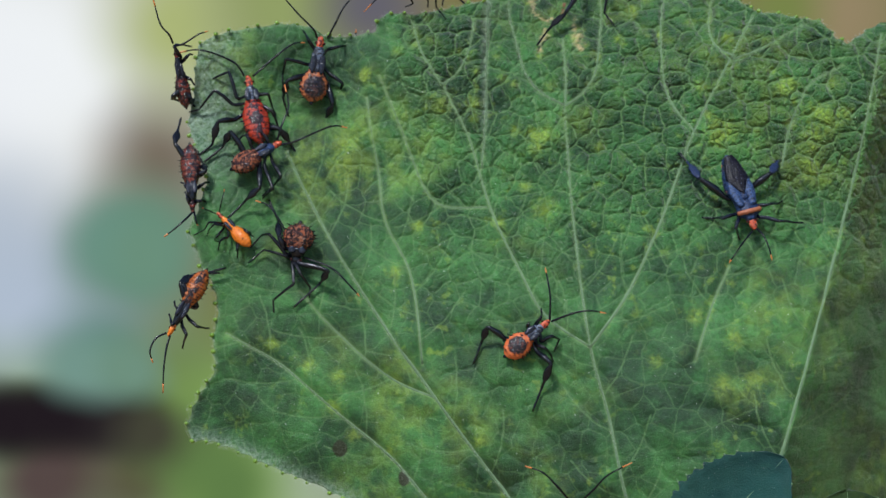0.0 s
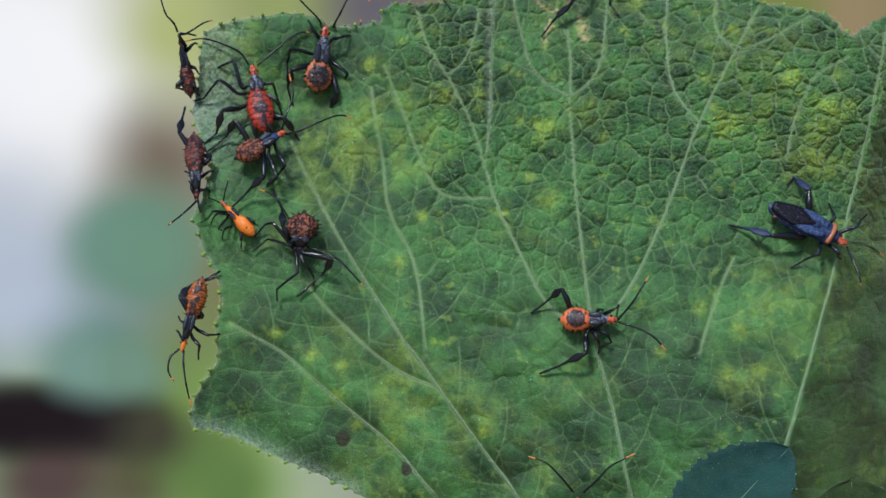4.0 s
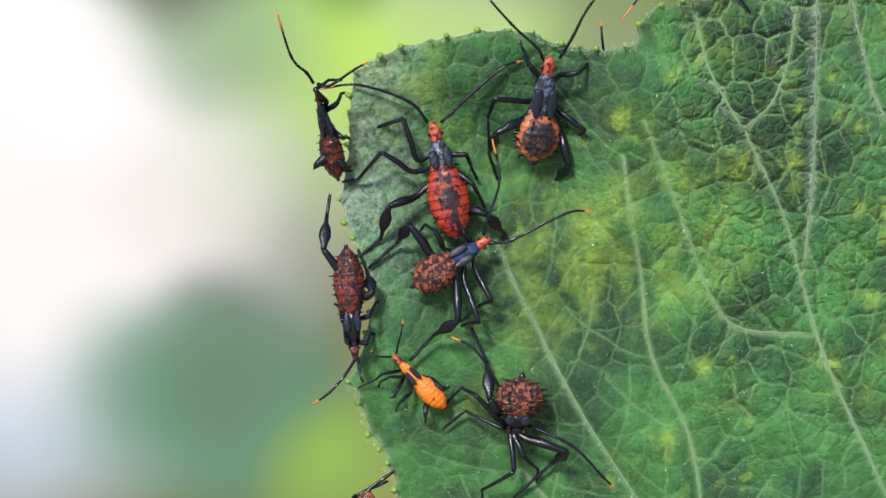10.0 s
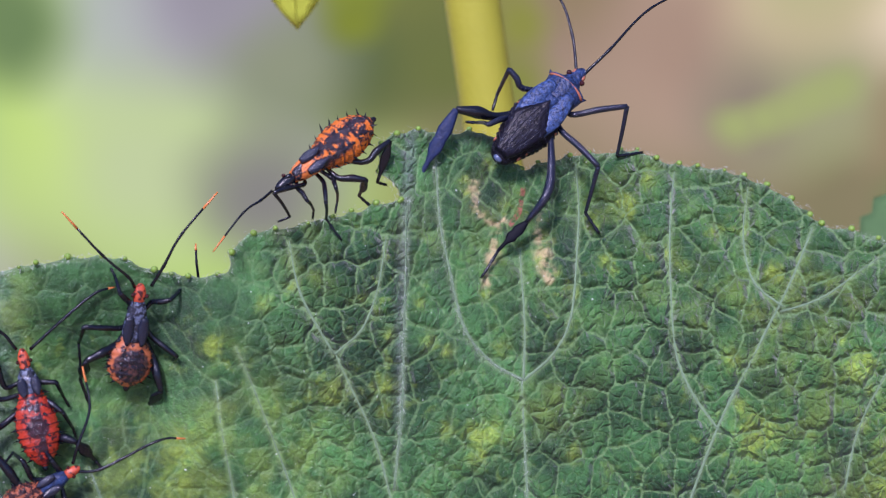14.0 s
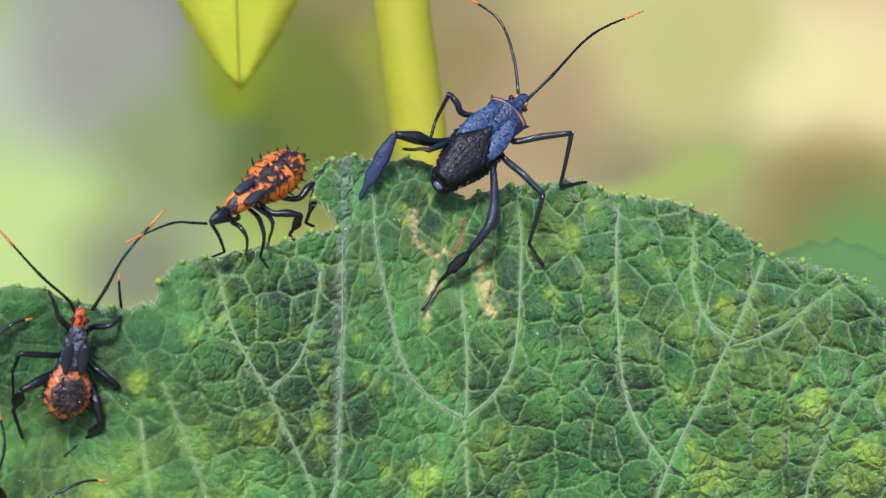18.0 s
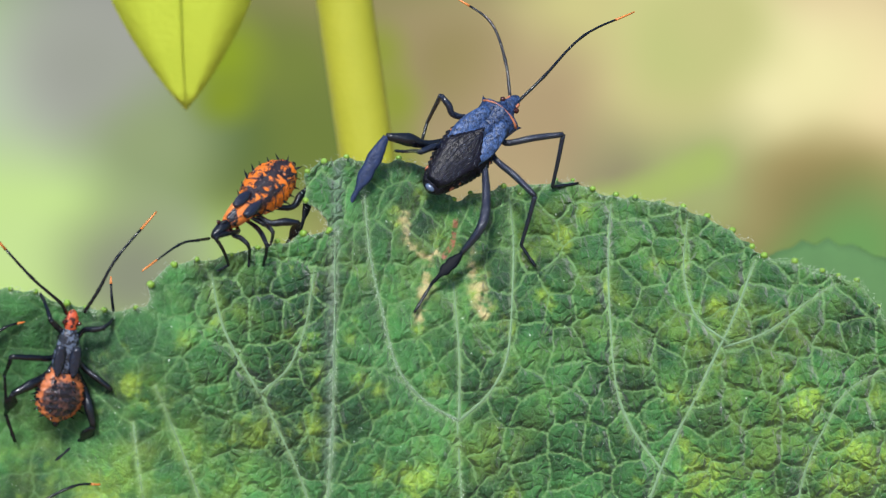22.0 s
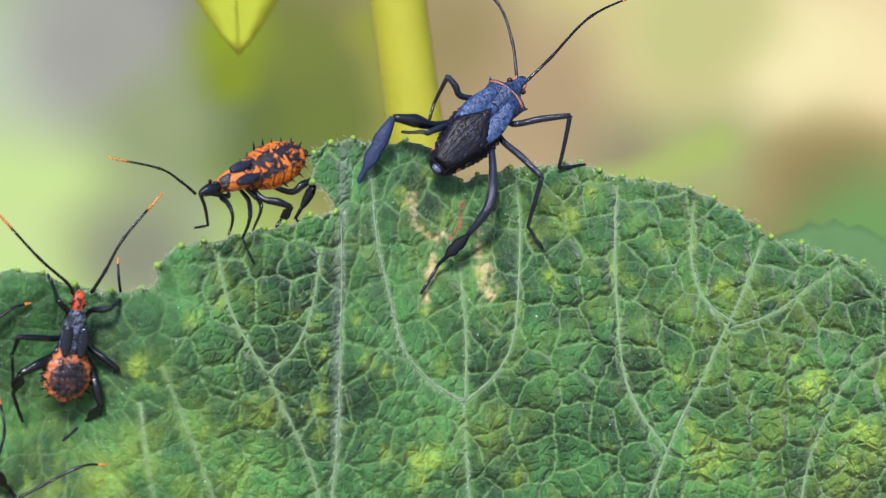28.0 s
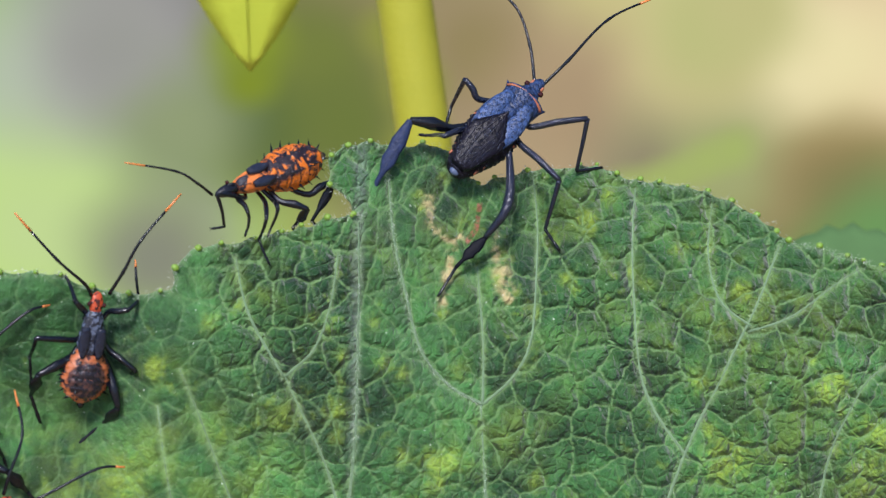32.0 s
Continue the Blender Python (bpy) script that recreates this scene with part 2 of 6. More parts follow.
HAIR = plain("leaf_hair", (0.62, 0.68, 0.58, 1), 0.5, 1200, 0.2)
LEGBLUE = plain("bug_leg_blue_black", (0.012, 0.017, 0.04, 1), 0.2, 1900, 0.6, 0.0004, spec=0.65)
# Blue put into the shin's colour for the sky that it reflects.
FLANGE = plain("bug_shin_sky_tint", (0.030, 0.050, 0.14, 1), 0.42, 1200, 0.8, 0.0004, spec=0.3)
# The bowed hind shin, without the reflected blue.
INK = plain("bug_shin_ink", (0.004, 0.005, 0.011, 1), 0.6, 1500, 0.5, spec=0.15)
GLAND = plain("leaf_gland", (0.24, 0.42, 0.05, 1), 0.4, 1200, 0.4)
BLACK = plain("bug_black", (0.005, 0.007, 0.014, 1), 0.2, 1800, 0.6, spec=0.55)
BLUE = granular("bug_blue_black", (0.020, 0.042, 0.118, 1), 0.42, 0.6, 0.3, 0.0002)
EYE = plain("bug_eye", (0.05, 0.01, 0.008, 1), 0.12, 900, 0.3)
TIP = plain("bug_antenna_tip", (0.75, 0.24, 0.05, 1), 0.4, 1200, 0.3)
RED = shell_material("bug_red", (0.42, 0.036, 0.012, 1), (0.03, 0.008, 0.012, 1), 0.34, 900, rough=0.2, patch=(-0.0036, 0, 0.0055), size=0.0019, rings=3700, stripe=0.0012)
MAROON = shell_material("bug_maroon", (0.16, 0.022, 0.011, 1), (0.012, 0.006, 0.008, 1), 0.62, rough=0.15, rings=3600, lumps=0.0005)
BROWN = shell_material("bug_brown", (0.30, 0.085, 0.035, 1), (0.014, 0.008, 0.012, 1), 0.64, 1200, rough=0.13, lumps=0.0007)
ORANGE = shell_material("bug_orange", (0.78, 0.2, 0.014, 1), (0.12, 0.02, 0.01, 1), 0.1, rough=0.2)
RIMMED = shell_material("bug_orange_rimmed", (0.44, 0.13, 0.045, 1), (0.012, 0.010, 0.018, 1), 0.34, patch=(-0.0053, 0, 0.0052), size=0.0031, hem=0.0032)
RIMMED_SMALL = shell_material("bug_orange_rimmed_small", (0.58, 0.13, 0.035, 1), (0.014, 0.010, 0.015, 1), 0.2, patch=(-0.0034, 0, 0.0052), size=0.0025, hem=0.0027)
SADDLED = shell_material("bug_orange_saddled", (0.66, 0.16, 0.008, 1), (0.016, 0.008, 0.014, 1), 0.36, 800, rings=3300, stripe=0.0026, lumps=0.0005)
PIEBALD = shell_material("bug_orange_piebald", (0.66, 0.18, 0.03, 1), (0.012, 0.012, 0.02, 1), 0.36, 520, stripe=0.0011)
RUST = shell_material("bug_rust", (0.40, 0.10, 0.014, 1), (0.02, 0.008, 0.008, 1), 0.34, rings=3600, stripe=0.0011)
STEEL = granular("bug_steel_blue", (0.038, 0.074, 0.19, 1), 0.42, 0.6, 0.3, 0.0002)
GREYBLUE = shell_material("bug_grey_blue", (0.10, 0.125, 0.19, 1), (0.008, 0.008, 0.014, 1), 0.66, 1300, rough=0.25)
HEADRED = shell_material("bug_head_red", (0.5, 0.075, 0.025, 1), (0.02, 0.008, 0.01, 1), 0.46, 1200)
WING = granular("bug_wing", (0.007, 0.006, 0.014, 1), 0.36, 0.75, 0.2, 0.00018)
BAND = plain("bug_band", (0.5, 0.17, 0.08, 1), 0.4, 1500, 0.4)
PALE = plain("bug_pale_tip", (0.10, 0.14, 0.25, 1), 0.2, 1500, 0.5)


# ---- mesh helpers ----
def part(name, bm, material, parent=None, label="", smooth=True):
    """Links a bmesh as one mesh object under a thing."""
    me = bpy.data.meshes.new(name)
    bm.normal_update()
    bm.to_mesh(me)
    bm.free()
    me.materials.append(material)
    if smooth:
        me.polygons.foreach_set("use_smooth", [True] * len(me.polygons))
    ob = new(name, me)
    ob.parent = parent
    return tagged(ob, label)


def empty(name, m, label, category, group="", kind=""):
    ob = new(name)
    ob.empty_display_size = 0.002
    ob.matrix_world = m
    return tagged(ob, label, category, group, kind)


def curve(points, steps=6):
    """A smooth line through the points (Catmull-Rom)."""
    p = [Vector(v) for v in points]
    p = [p[0] * 2 - p[1]] + p + [p[-1] * 2 - p[-2]]
    out = []
    for i in range(1, len(p) - 2):
        a, b, c, d = p[i - 1 : i + 3]
        for k in range(steps):
            t = k / steps
            out.append(0.5 * (2 * b + (c - a) * t + (2 * a - 5 * b + 4 * c - d) * t * t + (3 * b - a - 3 * c + d) * t**3))
    return out + [p[-2]]


def tube(bm, line, radii, sides=8, flat=None):
    """A tapered tube along a line. flat: widths by which its section is broader sideways."""
    n = len(line)
    rings = []
    side = None
    for i, p in enumerate(line):
        d = (line[min(i + 1, n - 1)] - line[max(i - 1, 0)]).normalized()
        ref = side or (Vector((0, 0, 1)) if abs(d.z) < 0.9 else Vector((1, 0, 0)))
        side = (ref - d * ref.dot(d)).normalized()
        other = d.cross(side)
        r = radii[i]
        w = flat[i] if flat else 1.0
        rings.append([bm.verts.new(p + side * math.cos(a) * r + other * math.sin(a) * r * w) for a in (2 * math.pi * k / sides for k in range(sides))])
    for a, b in zip(rings, rings[1:]):
        for k in range(sides):
            bm.faces.new((a[k], a[(k + 1) % sides], b[(k + 1) % sides], b[k]))
    bm.faces.new(rings[0][::-1])
    bm.faces.new(rings[-1])


def ball(bm, centre, rx, ry=None, rz=None, u=10, v=7):
    m = Matrix.Translation(centre) @ Matrix.Diagonal((rx, ry or rx, rz or rx, 1))
    bmesh.ops.create_uvsphere(bm, u_segments=u, v_segments=v, radius=1, matrix=m)


def cone(bm, base, tip, r):
    d = (tip - base).normalized()
    s = d.orthogonal().normalized()
    o = d.cross(s)
    ring = [bm.verts.new(base + s * math.cos(a) * r + o * math.sin(a) * r) for a in (0, 1.257, 2.513, 3.77, 5.027)]
    top = bm.verts.new(tip)
    for k in range(5):
        bm.faces.new((ring[k], ring[(k + 1) % 5], top))


def loft(bm, stations, sides=20, ruffle=0.0, power=1.0):
    """A closed body through stations (centre, half width, half height up, half height down); x runs along it."""
    rings = []
    for i, (c, w, up, down) in enumerate(stations):
        ring = []
        for k in range(sides):
            a = 2 * math.pi * k / sides
            y, z = math.cos(a), math.sin(a)
            rim = 1 + ruffle * (abs(y) ** 6) * (1 if i % 2 else -1)
            ring.append(bm.verts.new((c[0], c[1] + w * y * rim, c[2] + (up if z > 0 else down) * math.copysign(abs(z) ** power, z))))
        rings.append(ring)
    for a, b in zip(rings, rings[1:]):
        for k in range(sides):
            bm.faces.new((a[k], a[(k + 1) % sides], b[(k + 1) % sides], b[k]))
    bm.faces.new(rings[0][::-1])
    bm.faces.new(rings[-1])


# ---- the big leaf ----
BEND = (-0.01006, 0.01941, 0.04731, -0.00836, 0.01715, 0.02656)
FOLD = -0.0216


def ease(v):
    v = np.clip(v, 0, 1)
    return v * v * (3 - 2 * v)


def surf(x, z):
    """The blade's depth y over x and z: a broad saddle with one crease."""
    X, Z = x / 0.1, (z - 0.38) / 0.1
    curl = ease((z - 0.402) / 0.03) * ease((-0.034 - x) / 0.042)
    lift = (0.0055 + 0.005 * ease((-0.002 - x) / 0.022) + 0.006 * ease((x - 0.02) / 0.04)) * ease((z - 0.376) / 0.045) * ease((x + 0.068) / 0.017)
    return BEND[0] + BEND[1] * X + BEND[2] * Z + BEND[3] * X * X + BEND[4] * X * Z + BEND[5] * Z * Z - 0.0115 * curl - lift


LEFT_EDGE = [(-0.0592, 0.2944), (-0.0680, 0.2991), (-0.0797, 0.3047), (-0.0884, 0.3095), (-0.0957, 0.3125), (-0.1004, 0.3134), (-0.1006, 0.3186), (-0.0977, 0.3249), (-0.0931, 0.3315), (-0.0935, 0.3399), (-0.0922, 0.3475), (-0.0939, 0.3553), (-0.0968, 0.3601), (-0.0985, 0.3664), (-0.1001, 0.3704), (-0.0981, 0.3742), (-0.0972, 0.3789), (-0.0960, 0.3850), (-0.0987, 0.3918), (-0.1010, 0.3976), (-0.1020, 0.4033), (-0.1006, 0.4111), (-0.0998, 0.4173), (-0.0984, 0.4230)]
TOP_LEFT = [(-0.0921, 0.4262), (-0.0842, 0.4273), (-0.0761, 0.4281), (-0.0698, 0.4268), (-0.0655, 0.4245), (-0.0593, 0.4236), (-0.0554, 0.4239), (-0.0518, 0.4243), (-0.0508, 0.4272), (-0.0496, 0.4294), (-0.0461, 0.4303), (-0.0415, 0.4301), (-0.0368, 0.4310), (-0.0312, 0.4318), (-0.0276, 0.4329), (-0.0241, 0.4333), (-0.0209, 0.4332)]
TOP_RIGHT = [(-0.0267, 0.4394), (-0.0269, 0.4425), (-0.0247, 0.4442), (-0.0204, 0.4442), (-0.0155, 0.4435), (-0.0086, 0.4428), (-0.0044, 0.4395), (-0.0012, 0.4362), (0.0020, 0.4367), (0.0080, 0.4379), (0.0133, 0.4381), (0.0207, 0.4382), (0.0269, 0.4359), (0.0343, 0.4352), (0.0405, 0.4340), (0.0466, 0.4319), (0.0526, 0.4284), (0.0555, 0.4262), (0.0617, 0.4249), (0.0679, 0.4232), (0.0730, 0.4214), (0.0749, 0.4191), (0.0769, 0.4160)]
FAR_SIDE = [(0.0800, 0.4143), (0.0911, 0.4203), (0.1051, 0.4157), (0.1173, 0.3832), (0.1172, 0.3300), (0.1109, 0.2880), (0.0850, 0.2669), (0.0268, 0.2593), (-0.0182, 0.2675), (-0.0420, 0.2830)]
VEINS = {}
VEINS["midrib"] = (1.0, [(0.0197, 0.2654), (0.0149, 0.2923), (0.0109, 0.3151), (0.0069, 0.3326), (0.0027, 0.3660), (0.0000, 0.4009)])
VEINS["mid_tip"] = (0.5, [(0.0003, 0.4009), (0.0003, 0.4104), (-0.0004, 0.4177), (-0.0010, 0.4230)])
VEINS["mid_left"] = (0.6, [(0.0003, 0.4009), (-0.0056, 0.4045), (-0.0105, 0.4105), (-0.0137, 0.4207), (-0.0159, 0.4297), (-0.0171, 0.4387), (-0.0179, 0.4424)])
VEINS["mid_right"] = (0.55, [(0.0003, 0.4009), (0.0053, 0.4048), (0.0087, 0.4109), (0.0096, 0.4208), (0.0098, 0.4287), (0.0090, 0.4365)])
VEINS["right_main"] = (0.8, [(0.0069, 0.3326), (0.0171, 0.3465), (0.0266, 0.3663), (0.0358, 0.3906), (0.0474, 0.4128), (0.0540, 0.4255)])
VEINS["right_inner"] = (0.6, [(0.0369, 0.3907), (0.0314, 0.3977), (0.0284, 0.4047), (0.0273, 0.4165), (0.0272, 0.4272), (0.0280, 0.4345)])
VEINS["right_twig"] = (0.45, [(0.0482, 0.4127), (0.0428, 0.4167), (0.0410, 0.4238), (0.0420, 0.4319)])
VEINS["right_outer"] = (0.45, [(0.0476, 0.4118), (0.0559, 0.4146), (0.0634, 0.4189), (0.0689, 0.4218)])
VEINS["far_main"] = (0.95, [(0.0420, 0.2653), (0.0556, 0.3010), (0.0660, 0.3321), (0.0790, 0.3744), (0.0850, 0.3968), (0.0896, 0.4168)])
VEINS["far_twig"] = (0.5, [(0.0600, 0.3800), (0.0623, 0.3901), (0.0660, 0.3983), (0.0696, 0.4037), (0.0783, 0.4081)])
VEINS["left_main"] = (1.0, [(-0.0081, 0.2812), (-0.0172, 0.2942), (-0.0351, 0.3209), (-0.0514, 0.3454), (-0.0669, 0.3727), (-0.0759, 0.3912)])
VEINS["left_branch"] = (0.6, [(-0.0351, 0.3209), (-0.0471, 0.3268), (-0.0604, 0.3390), (-0.0709, 0.3518)])
VEINS["low_left"] = (0.75, [(-0.0365, 0.2913), (-0.0479, 0.3055), (-0.0609, 0.3176), (-0.0755, 0.3313), (-0.0902, 0.3413)])
VEINS["centre_left"] = (0.75, [(0.0069, 0.3326), (-0.0051, 0.3415), (-0.0119, 0.3542), (-0.0205, 0.3733), (-0.0262, 0.3930), (-0.0334, 0.4089)])
VEINS["lobe_left"] = (0.5, [(-0.0334, 0.4084), (-0.0384, 0.4169), (-0.0407, 0.4224), (-0.0421, 0.4278)])
VEINS["lobe_right"] = (0.5, [(-0.0334, 0.4084), (-0.0285, 0.4127), (-0.0259, 0.4198), (-0.0249, 0.4278)])
VEINS["cross_left"] = (0.5, [(-0.0385, 0.3302), (-0.0395, 0.3433), (-0.0422, 0.3564), (-0.0485, 0.3699), (-0.0511, 0.3863), (-0.0537, 0.4055)])
VEINS["cross_centre"] = (0.45, [(-0.0209, 0.3725), (-0.0332, 0.3736), (-0.0389, 0.3802), (-0.0445, 0.3960), (-0.0500, 0.4116)])
VEINS["fold_rib"] = (0.6, [(-0.0226, 0.3837), (-0.0214, 0.3985), (-0.0212, 0.4122), (-0.0213, 0.4221), (-0.0217, 0.4323)])
VEINS["far_inner"] = (0.45, [(0.0347, 0.3276), (0.0397, 0.3424), (0.0446, 0.3528)])


# yellow spots of the blade: place and radius
SPOTS_HIGH = [(-0.0068, 0.4380, 0.0016), (-0.0041, 0.4306, 0.0014), (-0.0111, 0.4330, 0.0014), (0.0036, 0.4248, 0.0016), (0.0185, 0.4296, 0.0022), (0.0228, 0.4335, 0.0018), (0.0148, 0.4208, 0.0016), (-0.0133, 0.4076, 0.0016), (0.0412, 0.4249, 0.0014), (0.0464, 0.4183, 0.0020), (0.0743, 0.3920, 0.0045), (0.0753, 0.4027, 0.0030), (-0.0166, 0.4098, 0.0018), (-0.0243, 0.4023, 0.0025), (-0.0333, 0.4027, 0.0033), (-0.0051, 0.3926, 0.0028), (-0.0039, 0.4073, 0.0020), (0.0582, 0.4075, 0.0016), (0.0638, 0.4032, 0.0027), (0.0643, 0.3982, 0.0012), (0.0436, 0.3917, 0.0041), (0.0390, 0.4041, 0.0027), (0.0182, 0.4291, 0.0027), (0.0120, 0.4276, 0.0019), (0.0358, 0.4249, 0.0019), (0.0468, 0.4189, 0.0016), (-0.0133, 0.3944, 0.0020), (-0.0587, 0.3949, 0.0039), (-0.0538, 0.4122, 0.0019), (-0.0411, 0.4208, 0.0017), (-0.0235, 0.4117, 0.0014), (-0.0185, 0.4164, 0.0014), (0.0629, 0.3923, 0.0021), (0.0690, 0.3962, 0.0016), (0.0405, 0.3961, 0.0018), (-0.0243, 0.3984, 0.0016), (-0.0284, 0.4182, 0.0014), (-0.0116, 0.4357, 0.0012), (-0.0455, 0.4187, 0.0017), (0.0028, 0.4213, 0.0016), (-0.0070, 0.4162, 0.0014), (0.0264, 0.4213, 0.0012)]
SPOTS_LOW = [(-0.0608, 0.3934, 0.0032), (-0.0609, 0.3869, 0.0038), (-0.0597, 0.3820, 0.0025), (-0.0540, 0.4116, 0.0026), (-0.0050, 0.3712, 0.0038), (-0.0074, 0.3892, 0.0029), (-0.0082, 0.3933, 0.0022), (-0.0173, 0.3679, 0.0019), (0.0702, 0.3945, 0.0042), (0.0690, 0.3865, 0.0055), (0.0678, 0.3786, 0.0039), (0.0613, 0.4025, 0.0039), (0.0435, 0.3904, 0.0048), (0.0418, 0.3209, 0.0031), (0.0500, 0.3220, 0.0031), (-0.0623, 0.3200, 0.0028), (-0.0688, 0.3317, 0.0025), (-0.0574, 0.3121, 0.0022), (-0.0606, 0.3283, 0.0022), (-0.0477, 0.3071, 0.0022), (-0.0233, 0.3090, 0.0021), (-0.0784, 0.3376, 0.0022), (-0.0454, 0.3559, 0.0022), (-0.0395, 0.3682, 0.0019), (0.0097, 0.3883, 0.0022), (0.0351, 0.3396, 0.0025), (0.0242, 0.3280, 0.0021), (0.0453, 0.3330, 0.0028), (0.0787, 0.3940, 0.0026), (-0.0105, 0.3779, 0.0019)]


def outline():
    """The blade's rim with its teeth, and the places of the teeth."""
    seen = [Vector(p) for p in curve2(LEFT_EDGE + TOP_LEFT) + curve2(TOP_RIGHT)]
    rest = [Vector(p) for p in curve2(FAR_SIDE)]
    line = seen + rest
    out, teeth, run, last = [], [], 0.0, -1
    for i, p in enumerate(line):
        q = line[(i + 1) % len(line)]
        d = q - p
        steps = max(1, int(d.length / 0.0005))
        for k in range(steps):
            c = p + d * (k / steps)
            s = run + d.length * k / steps
            nrm = Vector((-d.y, d.x)).normalized()
            wave = noise.noise(Vector((s * 120, 0, 0)))
            pitch = s / 0.0043 + 0.6 * wave
            tooth = max(0.0, 1 - abs((pitch % 1) - 0.5) * 3.2)
            amp = 0.00095 * (0.6 + 0.8 * noise.noise(Vector((s * 70, 5, 0))) ** 2) if i < len(seen) else 0.0006
            out.append(c + nrm * (tooth * amp + 0.0003 * noise.noise(Vector((s * 400, 9, 0)))))
            if int(pitch) != last and (pitch % 1) > 0.5 and i < len(seen):
                last = int(pitch)
                teeth.append((out[-1].copy(), nrm.copy()))
        run += d.length
    return np.array([tuple(v) for v in out]), teeth


def curve2(points, steps=5):
    return [(v.x, v.y) for v in curve([(x, y, 0) for x, y in points], steps)[:-1]] + [points[-1]]


def jitter_cells(x, z, size, seed):
    """Distances to the nearest and next of jittered cell centres, in cells, and the nearest cell's own random number."""
    gx, gz = x / size, z / size
    ix, iz = np.floor(gx), np.floor(gz)
    one = np.full(x.shape, 9.0)
    two = np.full(x.shape, 9.0)
    own = np.zeros(x.shape)
    for dx in (-1, 0, 1):
        for dz in (-1, 0, 1):
            cx, cz = ix + dx, iz + dz
            h = np.sin(cx * 127.1 + cz * 311.7 + seed) * 43758.5453
            k = np.sin(cx * 269.5 + cz * 183.3 + seed * 2) * 43758.5453
            h, k = h - np.floor(h), k - np.floor(k)
            d = np.hypot(cx + 0.1 + 0.8 * h - gx, cz + 0.1 + 0.8 * k - gz)
            nearer = d < one
            two = np.where(nearer, one, np.minimum(two, d))
            own = np.where(nearer, h, own)
            one = np.where(nearer, d, one)
    return one, two, own


def to_line(x, z, line):
    """Distance of points from a polyline."""
    best = np.full(x.shape, 9.0)
    m = 0.006
    for (ax, az), (bx, bz) in zip(line, line[1:]):
        near = (x > min(ax, bx) - m) & (x < max(ax, bx) + m) & (z > min(az, bz) - m) & (z < max(az, bz) + m)
        if near.any():
            px, pz = x[near], z[near]
            ux, uz = bx - ax, bz - az
            t = np.clip(((px - ax) * ux + (pz - az) * uz) / (ux * ux + uz * uz + 1e-15), 0, 1)
            best[near] = np.minimum(best[near], np.hypot(px - ax - t * ux, pz - az - t * uz))
    return best


def side_twigs():
    """Finer veins that leave the main ones on both sides and run until they come near another."""
    rng = random.Random(4)
    trunks = {k: np.array(curve2(p, 4)) for k, (w, p) in VEINS.items()}
    twigs = []
    for key, line in trunks.items():
        run, side = 0.0, 1
        for a, b in zip(line, line[1:]):
            d = b - a
            run += float(np.hypot(*d))
            if run < 0.0055:
                continue
            run, side = rng.uniform(-0.0015, 0.001), -side
            u = d / (np.hypot(*d) + 1e-12)
            ang = side * radians(rng.uniform(48, 66))
            p, v, path = b.copy(), np.array([u[0] * math.cos(ang) - u[1] * math.sin(ang), u[0] * math.sin(ang) + u[1] * math.cos(ang)]), [tuple(b)]
            others = np.vstack([c for k, c in trunks.items() if k != key])
            for k in range(9):
                p = p + v * 0.002
                v = v + 0.10 * u
                v /= np.hypot(*v)
                path.append((float(p[0] + rng.uniform(-0.0002, 0.0002)), float(p[1] + rng.uniform(-0.0002, 0.0002))))
                if np.hypot(*(others - p).T).min() < 0.0022:
                    break
            if len(path) > 2:
                twigs.append(path)
    return twigs


